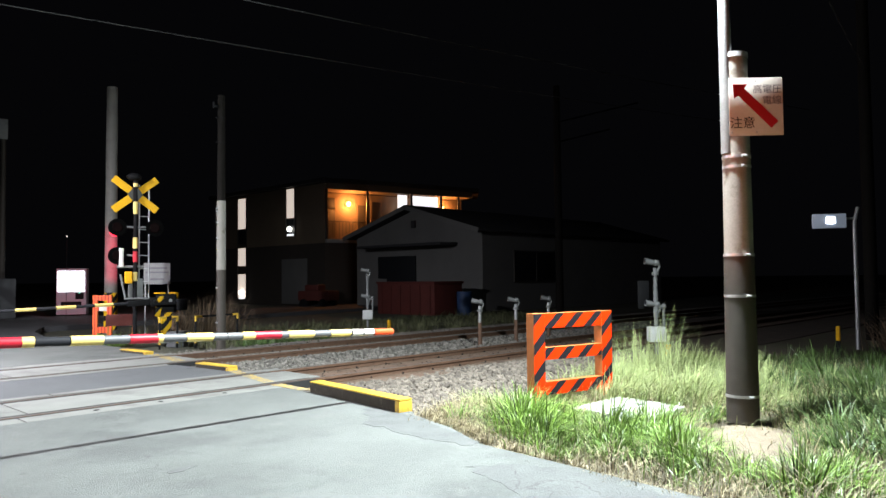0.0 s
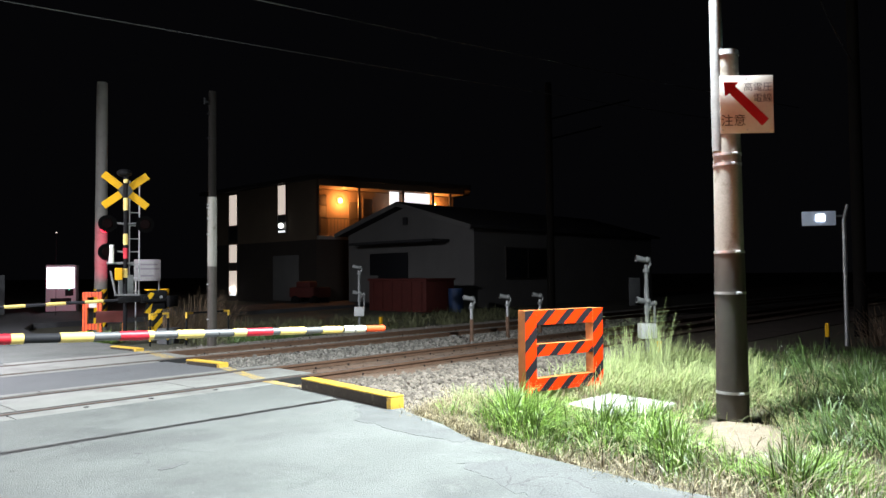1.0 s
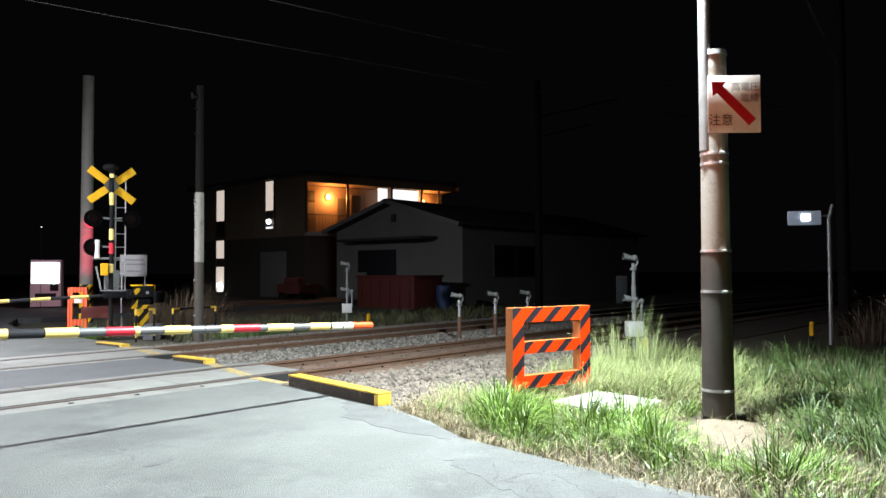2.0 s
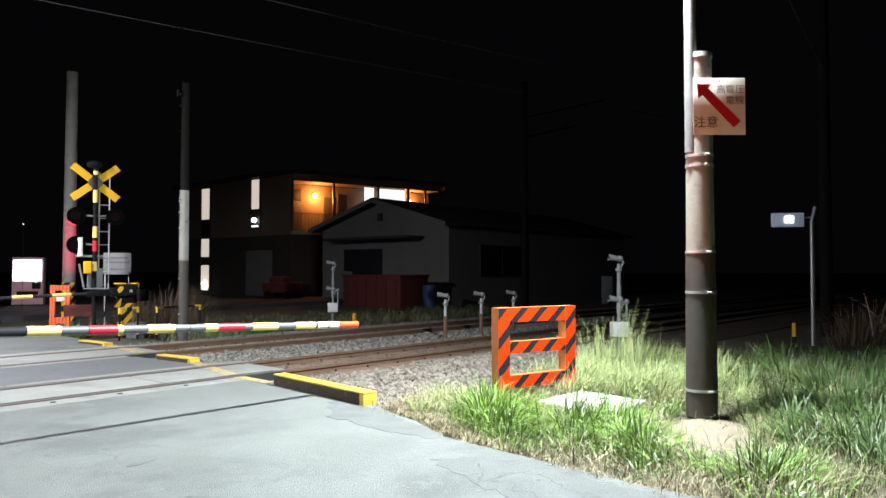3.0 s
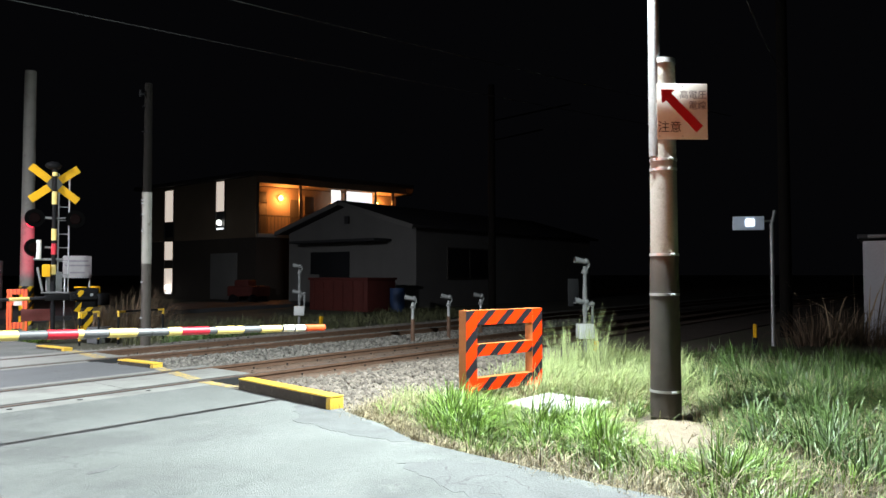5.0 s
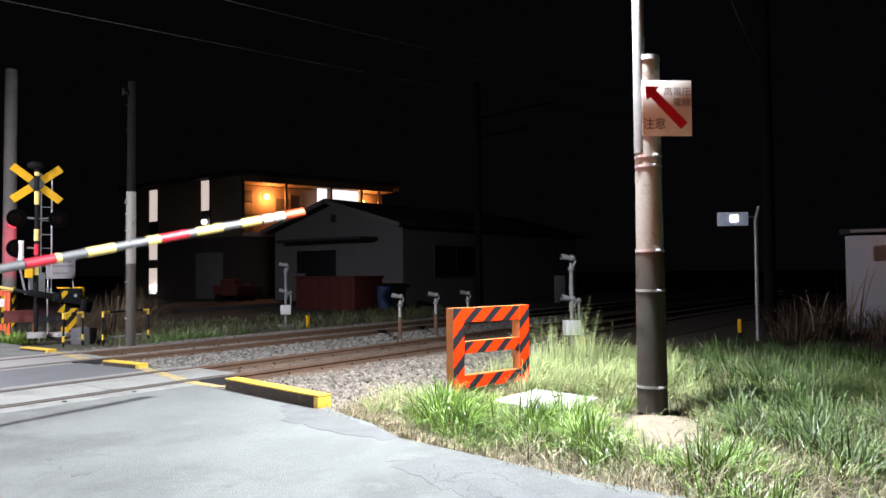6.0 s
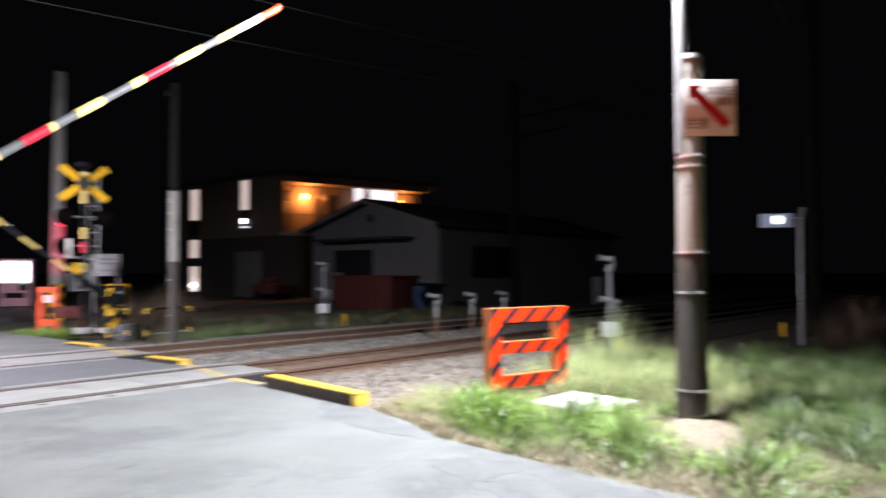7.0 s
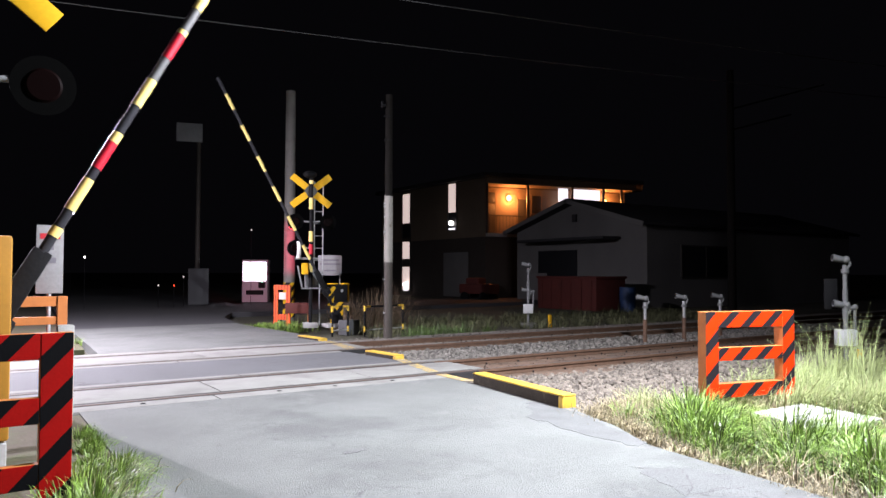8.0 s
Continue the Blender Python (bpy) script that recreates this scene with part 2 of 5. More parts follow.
LAMP_GLASS = glow("street_lamp_lens", (0.9, 0.96, 1.0), 30)
WINDOW_LIT = glow("lit_frosted_window", (1.0, 0.85, 0.74), 0.62)
WINDOW_WHITE = glow("lit_white_curtain", (0.95, 0.97, 1.0), 1.1)
SCONCE = glow("warm_wall_lamp", (1.0, 0.55, 0.16), 9)
DOT_WHITE = glow("white_bulb", (1.0, 0.98, 0.92), 4)
DOT_DIM = glow("faint_white_bulb", (1.0, 0.95, 0.85), 0.8)
PANEL_LIT = glow("lit_sign_panel", (0.70, 0.80, 1.0), 0.05)
PANEL_CORE = glow("lit_panel_tube", (0.88, 0.95, 1.0), 2.6)
RED_LENS = glow("lit_red_signal", (1.0, 0.02, 0.05), 6)
TAIL_RED = glow("distant_red_light", (1.0, 0.08, 0.03), 1.6)
DARK_LENS = material("unlit_signal_lens", (0.003, 0.001, 0.001), 0.5, vary=0.1, bump=0)



def leafy(m, share=0.14):
    """Lets part of the light through, as thin leaves do."""
    n, l = m.node_tree.nodes, m.node_tree.links
    b, out = n["Principled BSDF"], n["Material Output"]
    tr, mix = n.new("ShaderNodeBsdfTranslucent"), n.new("ShaderNodeMixShader")
    l.new(b.inputs["Base Color"].links[0].from_socket, tr.inputs["Color"])
    mix.inputs[0].default_value = share
    l.new(b.outputs[0], mix.inputs[1])
    l.new(tr.outputs[0], mix.inputs[2])
    l.new(mix.outputs[0], out.inputs["Surface"])


def matt(m, level=0.08):
    m.node_tree.nodes["Principled BSDF"].inputs["Specular IOR Level"].default_value = level


def cracked(m, tone, scale, width):
    """Hairline cracks, only in some stretches."""
    n, l = m.node_tree.nodes, m.node_tree.links
    b = n["Principled BSDF"]
    first = b.inputs["Base Color"].links[0].from_socket
    co, wob, add, vor, lt, msk, gt, mul, mix = (n.new("ShaderNode" + k) for k in ("TexCoord", "TexNoise", "VectorMath", "TexVoronoi", "Math", "TexNoise", "Math", "Math", "Mix"))
    wob.inputs["Scale"].default_value, wob.inputs["Detail"].default_value = 3.0, 6
    add.operation, lt.operation, gt.operation, mul.operation, mix.data_type = "MULTIPLY_ADD", "LESS_THAN", "GREATER_THAN", "MULTIPLY", "RGBA"
    add.inputs[1].default_value = (0.5, 0.5, 0.5)
    vor.feature = "DISTANCE_TO_EDGE"
    vor.inputs["Scale"].default_value = scale
    lt.inputs[1].default_value, gt.inputs[1].default_value = width, 0.60
    msk.inputs["Scale"].default_value = 0.6
    l.new(co.outputs["Object"], wob.inputs["Vector"])
    l.new(wob.outputs["Color"], add.inputs[0])
    l.new(co.outputs["Object"], add.inputs[2])
    l.new(add.outputs[0], vor.inputs["Vector"])
    l.new(vor.outputs["Distance"], lt.inputs[0])
    l.new(co.outputs["Object"], msk.inputs["Vector"])
    l.new(msk.outputs["Fac"], gt.inputs[0])
    l.new(lt.outputs[0], mul.inputs[0])
    l.new(gt.outputs[0], mul.inputs[1])
    l.new(mul.outputs[0], mix.inputs[0])
    l.new(first, mix.inputs[6])
    mix.inputs[7].default_value = (*tone, 1)
    l.new(mix.outputs[2], b.inputs["Base Color"])


for m in (GRASS, COOL_GRASS, PALE_GRASS, STRAW, REED):
    leafy(m)
for m in (ORANGE_STRIPE, ORANGE_POST_A, ORANGE_POST_B, SHADED_RED_STRIPE, HAZARD, DARK_METAL, KERB_BLACK, BAR_BLACK, SIGN_YELLOW, TIMBER, WHITE_PLATE, MOUND):
    matt(m)
for m in (DARK_LENS, SOOT):
    matt(m, 0.02)
cracked(ASPHALT, (0.078, 0.08, 0.08), 1.3, 0.006)
cracked(ASPHALT_MID, (0.03, 0.03, 0.031), 0.8, 0.007)


# ---- builders ----
def box(bm, size, at=(0, 0, 0), turn=(0, 0, 0), bevel=0.0, mat=0):
    m = pose(*at, *turn) @ Matrix.Diagonal((*size, 1))
    made = bmesh.ops.create_cube(bm, size=1, matrix=m)["verts"]
    faces = {f for v in made for f in v.link_faces}
    for f in faces:
        f.material_index = mat
    if bevel:
        edges = {e for v in made for e in v.link_edges}
        bmesh.ops.bevel(bm, geom=list(edges), offset=bevel, segments=2, affect="EDGES", profile=0.6)
    return bm


def rod(bm, a, b, r1, r2=None, seg=12, cap=True):
    a, b = Vector(a), Vector(b)
    d = b - a
    m = Matrix.Translation((a + b) / 2) @ d.to_track_quat("Z", "Y").to_matrix().to_4x4()
    bmesh.ops.create_cone(bm, cap_ends=cap, segments=seg, radius1=r1, radius2=r1 if r2 is None else r2, depth=d.length, matrix=m)
    return bm


def ball(bm, at, r, squash=(1, 1, 1), seg=12):
    bmesh.ops.create_uvsphere(bm, u_segments=seg, v_segments=max(6, seg // 2), radius=r, matrix=Matrix.Translation(at) @ Matrix.Diagonal((*squash, 1)))
    return bm


def prism(bm, outline, low, high):
    """A flat outline in x and y, made solid from low to high."""
    under = [bm.verts.new((x, y, low)) for x, y in outline]
    over = [bm.verts.new((x, y, high)) for x, y in outline]
    bm.faces.new(over)
    bm.faces.new(under[::-1])
    for i in range(len(outline)):
        j = (i + 1) % len(outline)
        bm.faces.new((under[i], under[j], over[j], over[i]))
    return bm


def mesh_of(name, bm, mats, smooth=False):
    bmesh.ops.recalc_face_normals(bm, faces=bm.faces)
    me = bpy.data.meshes.new(name)
    bm.to_mesh(me)
    bm.free()
    for m in mats if isinstance(mats, (list, tuple)) else [mats]:
        me.materials.append(m)
    if smooth:
        me.polygons.foreach_set("use_smooth", [True] * len(me.polygons))
        me.set_sharp_from_angle(angle=radians(38))
    return me


def part(name, bm, mats, parent, label="", at=None, smooth=True):
    ob = new(name, mesh_of(name, bm, mats, smooth))
    ob.parent = parent
    if at is not None:
        ob.matrix_basis = at
    return tagged(ob, label)


def solid(name, bm, mats, label, category, at=None, group="", kind="", smooth=True):
    ob = new(name, mesh_of(name, bm, mats, smooth))
    if at is not None:
        ob.matrix_basis = at
    return tagged(ob, label, category, group, kind)


def thing(name, label, category, at, group="", kind=""):
    ob = new(name)
    ob.empty_display_size = 0.2
    ob.matrix_basis = at
    return tagged(ob, label, category, group, kind)


def bm_():
    return bmesh.new()


def lettering(body, size, parent, mat, at):
    data = bpy.data.curves.new("lettering", "FONT")
    data.body, data.size, data.extrude, data.align_x = body, size, 0.001, "CENTER"
    data.materials.append(mat)
    ob = new("lettering", data)
    ob.parent, ob.matrix_basis = parent, at
    return ob


def band_x(name, y0, y1, x0, x1, z0, z1, mat, parent=None, label="", category="", kind=""):
    b = bm_()
    box(b, (x1 - x0, y1 - y0, z1 - z0), ((x0 + x1) / 2, (y0 + y1) / 2, (z0 + z1) / 2), bevel=0.006)
    return part(name, b, mat, parent, label) if parent else solid(name, b, mat, label, category, kind=kind)


# ---- ground, road, crossing ----
b = bm_()
prism(b, [(-900, -900), (900, -900), (900, 900), (-900, 900)], -1.2, -0.16)
solid("ground", b, EARTH, "dark rough ground of weeds and soil by the railway", "ground", kind="structure")

ROAD_NEAR = [(-3.0, -14), (4.2, -14), (4.17, 2.0), (4.28, 3.0), (4.36, 3.75), (4.66, 4.35), (4.86, 5.0), (5.0, 5.2), (5.06, 7.0), (5.10, 7.50), (0.96, 7.50), (0.94, 5.6), (0.80, 4.4), (0.55, 3.3), (-3.0, 2.2)]
b = bm_()
prism(b, ROAD_NEAR, -0.5, 0.0)
solid("road", b, ASPHALT, "worn grey asphalt lane with patches and cracks", "road", kind="structure", smooth=False)
ROAD_FAR = [(1.9, 12.62), (6.0, 12.62), (6.05, 15.0), (5.95, 17.6), (6.0, 18.4), (2.17, 18.2)]
b = bm_()
prism(b, ROAD_FAR, -0.5, 0.0)
solid("road", b, ASPHALT, "grey asphalt lane beyond the tracks", "road", kind="structure", smooth=False)
b = bm_()
prism(b, [(2.17, 18.21), (6.0, 18.41), (6.5, 21), (9.0, 27), (10.2, 33), (11.5, 60), (4.5, 60), (3.0, 30)], -0.5, -0.004)
solid("road", b, ASPHALT_OLD_DIM, "older asphalt lane leading away, its colour darkened to dim into the night", "road", kind="structure", smooth=False)
b = bm_()
prism(b, [(6.7, 23.0), (30, 26.5), (30, 30.2), (9.7, 29.6)], -0.5, -0.006)
solid("road", b, ASPHALT_OLD_DIM, "asphalt forecourt beside the vending machine, its colour darkened to look unlit", "road", kind="structure", smooth=False)

RAILS = {"near": (7.89, 8.96), "far": (11.12, 12.24)}
b = bm_()
prism(b, [(-120, 5.9), (-0.3, 5.9), (-0.3, 14.0), (-120, 14.0)], -0.6, -0.13)
solid("ballast_bed", b, BALLAST_BED, "rust-stained ballast bed under the two tracks", "ballast", kind="structure", smooth=False)
b = bm_()
prism(b, [(5.2, 5.6), (7.2, 5.2), (11, 5.6), (160, 5.6), (160, 14.2), (6.6, 13.7), (6.1, 12.6), (5.4, 9.5)], -0.6, -0.13)
solid("ballast_bed", b, BALLAST_BED, "rust-stained ballast bed under the two tracks", "ballast", kind="structure", smooth=False)

for y0, y1, x0, dust in ((7.36, 9.26, 5.55, TRACK_DUST), (10.82, 12.636, 6.2, GRAVEL)):
    b = bm_()
    prism(b, [(x0, y0), (150, y0), (150, y1), (x0, y1)], -0.5, -0.098)
    solid("track_bed", b, dust, "rust-dusted bed round the running rails", "track bed", kind="structure", smooth=False)
b = bm_()
prism(b, [(6.25, 12.64), (60, 12.64), (60, 13.75), (9.0, 13.62), (6.5, 13.3)], -0.5, -0.085)
solid("track_walkway", b, GRAVEL, "pale grey gravel walkway beside the far track", "walkway", kind="structure", smooth=False)

# the crossing's deck between and beside the rails
deck = thing("crossing_deck", "level crossing deck of concrete panels and asphalt between rails", "crossing", pose(0, 0, 0), kind="structure")


def deck_panels(y0, y1, starts, mat, name):
    for x0, x1 in zip(starts, starts[1:]):
        band_x(name, y0, y1, x0 + 0.008, x1 - 0.008, -0.3, 0.0, mat, deck)


deck_panels(7.52, 7.78, [-0.3, 2.27, 5.22], DECK_CONCRETE, "edge_strip")
deck_panels(7.99, 8.83, [-0.3, 2.42, 4.30, 6.0], DECK_CONCRETE, "deck_panel")
deck_panels(9.04, 9.20, [-0.3, 3.0, 6.1], DECK_CONCRETE, "edge_strip")
deck_panels(10.86, 11.02, [-0.3, 2.7, 5.3], DECK_CONCRETE, "edge_strip")
deck_panels(11.21, 12.12, [-0.3, 3.2, 6.0], DECK_CONCRETE, "deck_panel")
deck_panels(12.33, 12.60, [0.8, 3.6, 6.15], DECK_CONCRETE, "edge_strip")
b = bm_()
prism(b, [(-0.3, 9.208), (5.50, 9.208), (5.42, 10.0), (5.36, 10.852), (-0.3, 10.852)], -0.3, -0.004)
part("asphalt_infill", b, ASPHALT_MID, deck, "dark asphalt between the two tracks", smooth=False)
RUBBER = material("dark_rubber_filler", (0.014, 0.014, 0.015), 0.85, vary=0.25, scale=6, fine=60, bump=0.3)
for ya, yb in ((7.784, 7.852), (7.926, 7.985), (8.835, 8.924), (8.996, 9.036), (11.025, 11.084), (11.156, 11.206), (12.125, 12.204), (12.276, 12.326)):
    b = bm_()
    box(b, (6.1, yb - ya, 0.2), (2.75, (ya + yb) / 2, -0.103))
    part("flangeway_filler", b, RUBBER, deck, "dark rubber filler beside the rail")
# bolt holes along the strip
for x in (1.55, 2.95, 3.62, 4.38):
    b = bm_()
    rod(b, (0, 0, 0), (0, 0, 0.004), 0.028, seg=10)
    part("bolt_cap", b, DARK_METAL, deck, at=pose(x, 7.65, 0.001))


def rail_mesh(length):
    prof = [(-0.064, -0.15), (0.064, -0.15), (0.064, -0.138), (0.012, -0.118), (0.010, -0.045), (0.0325, -0.034), (0.0325, -0.004), (0.027, 0), (-0.027, 0), (-0.0325, -0.004), (-0.0325, -0.034), (-0.010, -0.045), (-0.012, -0.118), (-0.064, -0.138)]
    b = bm_()
    ends = [[b.verts.new((x, y, z)) for y, z in prof] for x in (0, length)]
    b.faces.new(ends[0][::-1])
    b.faces.new(ends[1])
    k = len(prof)
    for i in range(k):
        f = b.faces.new((ends[0][i], ends[0][(i + 1) % k], ends[1][(i + 1) % k], ends[1][i]))
        f.material_index = 1 if i == 7 else 0
    return mesh_of("rail", b, [RUST, RAIL_TOP])


RAIL = rail_mesh(260)
for pair in RAILS.values():
    for y in pair:
        ob = new("rail", RAIL)
        ob.matrix_basis = pose(-110, y, 0.0)
        tagged(ob, "rusty steel running rail with a worn head", "rail", "rails of two tracks")

b = bm_()
box(b, (0.22, 1.95, 0.14), (0, 0, 0), bevel=0.012)
SLEEPER_MESH = mesh_of("sleeper", b, SLEEPER)
b = bm_()
box(b, (0.10, 0.06, 0.035), (0, 0, 0), bevel=0.008)
rod(b, (0.02, 0, 0), (0.02, 0, 0.05), 0.013, seg=6)
CLIP = mesh_of("rail_clip", b, DARK_METAL)
for pair in RAILS.values():
    mid = sum(pair) / 2
    for i in range(46):
        x = 6.75 + 0.62 * i
        s = tagged(new("sleeper", SLEEPER_MESH), "weathered rust-stained sleeper under the rails", "sleeper", "sleepers of two tracks")
        s.matrix_basis = pose(x, mid, -0.222 + random.uniform(-0.004, 0.004), 0, 0, random.uniform(-0.8, 0.8))
        if i < 14:
            for y in pair:
                for side in (-0.09, 0.09):
                    c = new("rail_clip", CLIP)
                    c.parent = s
                    c.matrix_basis = pose(0, y - mid + side, 0.100, 0, 0, 90)


def stones(name, count, region, mats, label, size=(0.022, 0.05), base=-0.13):
    """Broken stones strewn over a region, as one heap."""
    base_bm = bmesh.new()
    bmesh.ops.create_icosphere(base_bm, subdivisions=1, radius=1)
    vs = np.array([v.co for v in base_bm.verts])
    fs = np.array([[v.index for v in f.verts] for f in base_bm.faces])
    base_bm.free()
    rng = np.random.default_rng(count)
    verts, faces, k = [], [], 0
    while k < count:
        x, y, z = region(rng)
        r = rng.uniform(*size)
        v = vs * (1 + rng.uniform(-0.33, 0.33, (len(vs), 1))) * (r * rng.uniform(0.65, 1.3, 3))
        q = Euler(rng.uniform(0, 6.3, 3)).to_matrix()
        verts.append(v @ np.array(q) + (x, y, base + z + r * 0.4))
        faces.append(fs + k * len(vs))
        k += 1
    me = bpy.data.meshes.new(name)
    me.from_pydata(np.concatenate(verts).tolist(), [], np.concatenate(faces).tolist())
    me.materials.append(mats)
    return tagged(new(name, me), label, "ballast", kind="stuff")


def shoulder(rng):
    x = 5.1 + rng.random() ** 1.3 * 6.5
    y = rng.uniform(5.15, 7.62)
    lift = 0.055 * math.exp(-((y - 6.7) / 0.6) ** 2) + 0.03 * noise.noise((x, y, 0))
    return x, y, lift


def four_foot(rng):
    return 6.1 + rng.random() ** 1.5 * 16, rng.choice([rng.uniform(8.0, 8.86), rng.uniform(11.2, 12.15), rng.uniform(9.05, 9.4)]), 0.0


def six_foot(rng):
    return 5.6 + rng.random() ** 1.5 * 14, rng.uniform(9.22, 10.86), 0.05 * math.exp(-((rng.random()) ** 2))


def verge(rng):
    return 6.3 + rng.random() ** 1.3 * 14, rng.uniform(12.4, 13.6), 0.0


stones("ballast_stones", 7800, shoulder, STONE, "loose grey ballast stones on the track shoulder", size=(0.018, 0.042))
stones("ballast_stones", 1500, four_foot, STONE_RUST, "rust-dusted stones strewn between the rails", size=(0.008, 0.022), base=-0.104)
stones("ballast_stones", 7000, six_foot, STONE_GREY, "grey ballast stones between the two tracks", size=(0.014, 0.034))
stones("ballast_stones", 700, verge, STONE_GREY, "stray grey stones on the gravel walkway", size=(0.010, 0.026), base=-0.09)


# ---- patches in the asphalt ----
PATCH = material("dark_patched_asphalt", (0.096, 0.100, 0.099), 0.9, vary=0.3, scale=4, fine=60, bump=0.8)
cracked(PATCH, (0.062, 0.063, 0.062), 2.2, 0.012)


def ragged(points, jag, seed):
    r = random.Random(seed)
    out = []
    for (x0, y0), (x1, y1) in zip(points, points[1:] + points[:1]):
        k = max(2, int(math.hypot(x1 - x0, y1 - y0) / 0.07))
        out += [(x0 + (x1 - x0) * i / k + r.uniform(-jag, jag), y0 + (y1 - y0) * i / k + r.uniform(-jag, jag)) for i in range(k)]
    return out


for outline, jag in (([(4.30, 5.05), (4.22, 4.35), (4.24, 3.72), (4.44, 3.86), (4.62, 4.38), (4.82, 4.96), (4.90, 5.6), (4.72, 5.6)], 0.022), ([(2.31, 4.75), (2.40, 4.73), (2.53, 4.82), (2.45, 4.86), (2.36, 4.83)], 0.016), ([(3.25, 1.7), (4.05, 1.55), (4.14, 3.1), (3.8, 3.35), (3.5, 2.7)], 0.03)):
    b = bm_()
    prism(b, ragged(outline, jag * 1.6, len(outline)), -0.02, 0.0015)
    solid("road_patch", b, PATCH, "dark ragged patch in the worn asphalt", "road patch", kind="structure", smooth=False)


# ---- kerbs and yellow markings ----
def kerb(a, c, width, height, label, end=0.07):
    a, c = Vector(a), Vector(c)
    d = c - a
    k = thing("kerb", label, "kerb", Matrix.Translation((a.x, a.y, -0.02)) @ pose(0, 0, 0, 0, 0, math.degrees(math.atan2(d.y, d.x))), "crossing kerbs")
    n = d.length
    b = bm_()
    box(b, (n - end, width, height + 0.012), (n / 2 + end / 2, 0, height / 2), bevel=0.012)
    part("kerb_stone", b, KERB_BLACK, k, "black-painted concrete kerb stone")
    b = bm_()
    box(b, (n, width + 0.004, 0.016), (n / 2, 0, height + 0.013), bevel=0.004)
    part("painted_top", b, YELLOW, k, "yellow painted kerb top")
    b = bm_()
    box(b, (end, width + 0.006, height), (end / 2, 0, height / 2), bevel=0.008)
    part("painted_end", b, YELLOW, k, "yellow painted kerb end")
    return k


kerb((4.92, 5.19), (5.135, 6.93), 0.155, 0.125, "low black kerb with a yellow painted top")
kerb((5.55, 9.46), (5.48, 10.30), 0.15, 0.062, "short dark kerb with a bright yellow top and end")
kerb((5.80, 12.70), (5.73, 13.6), 0.15, 0.05, "short kerb with a worn yellow top by the verge")


def marking(outline, z=0.004):
    b = bm_()
    prism(b, outline, z - 0.003, z)
    solid("road_marking", b, ROAD_YELLOW, "worn yellow edge line painted over the crossing", "road marking", kind="structure", smooth=False)


marking([(5.06, 7.10), (5.19, 7.08), (5.23, 7.77), (5.08, 7.77)])
marking([(5.13, 8.0), (5.28, 8.0), (5.47, 8.84), (5.32, 8.84)])
marking([(5.35, 9.03), (5.50, 9.03), (5.60, 9.42), (5.45, 9.42)])
marking([(5.55, 11.23), (5.73, 11.23), (5.86, 12.1), (5.68, 12.1)])
marking([(5.72, 12.34), (5.90, 12.34), (5.88, 12.67), (5.73, 12.67)])


# ---- lamp pole with its warning plate ----
POLE = (6.65, 2.60)
pole = thing("utility_pole", "old concrete pole wrapped in brown sheet, carrying a street lamp", "pole", pose(POLE[0], POLE[1], -0.02))
b = bm_()
rod(b, (0, 0, 0.0), (0, 0, 1.51), 0.142, 0.131, 40)
part("pole_wrap", b, POLE_WRAP, pole, "dark brown sheet wrapped round the pole foot")
b = bm_()
rod(b, (0, 0, 1.51), (0, 0, 3.30), 0.126, 0.115, 40)
part("shaft", b, CONCRETE_POLE, pole, "weathered pale concrete shaft")
b = bm_()
rod(b, (0, 0, 3.30), (0, 0, 3.345), 0.122, 0.118, 40)
part("cap", b, GALVANISED, pole)
for z, r in ((0.235, 0.144), (1.13, 0.138), (1.50, 0.135), (2.30, 0.126), (2.39, 0.126), (2.60, 0.125), (2.95, 0.124)):
    b = bm_()
    rod(b, (0, 0, z - 0.012), (0, 0, z + 0.012), r, r, 40)
    rod(b, (-r - 0.012, 0.02, z), (-r - 0.012, -0.02, z), 0.012, seg=8)
    part("steel_band", b, GALVANISED, pole, "thin steel strap", at=pose(0, 0, 0, 0, 0, 50))
# slender steel lamp post strapped to the side that faces the tracks
b = bm_()
rod(b, (-0.085, 0.045, 2.42), (-0.085, 0.045, 5.42), 0.055, 0.052, 20)
part("lamp_post", b, SENSOR_GREY, pole, "slender pale steel tube strapped to the pole")
b = bm_()
rod(b, (-0.085, 0.045, 5.36), (-0.30, 0.24, 5.38), 0.024, seg=12)
part("lamp_arm", b, GALVANISED, pole)
b = bm_()
box(b, (0.20, 0.46, 0.09), (-0.41, 0.34, 5.355), (0, 0, 50), bevel=0.02)
head = part("lamp_head", b, PALE_PAINT, pole, "grey street lamp housing")
b = bm_()
box(b, (0.14, 0.34, 0.012), (-0.41, 0.34, 5.302), (0, 0, 50), bevel=0.004)
part("lens", b, LAMP_GLASS, head, "bright white lamp lens")

plate = thing("warning_plate", "square white enamel plate with a red arrow, strapped to the pole", "sign", pose(6.555, 2.545, 2.54, 0, 0, -50))
b = bm_()
box(b, (0.47, 0.006, 0.52), (0.145, -0.06, 0.26), bevel=0.003)
part("plate", b, WHITE_PLATE, plate)
b = bm_()
for i, (x, z) in enumerate(((0.145, 0.49), (0.145, 0.03), (-0.07, 0.03))):
    rod(b, (x, -0.062, z), (x, -0.068, z), 0.009, seg=8)
part("bolt_heads", b, GALVANISED, plate)
b = bm_()
shape = [(-0.055, 0.465), (0.075, 0.462), (0.045, 0.425), (0.335, 0.125), (0.275, 0.065), (-0.005, 0.36), (-0.045, 0.335)]
front = [b.verts.new((x, -0.0665, z)) for x, z in shape]
back = [b.verts.new((x, -0.0625, z)) for x, z in shape]
b.faces.new(front)
b.faces.new(back[::-1])
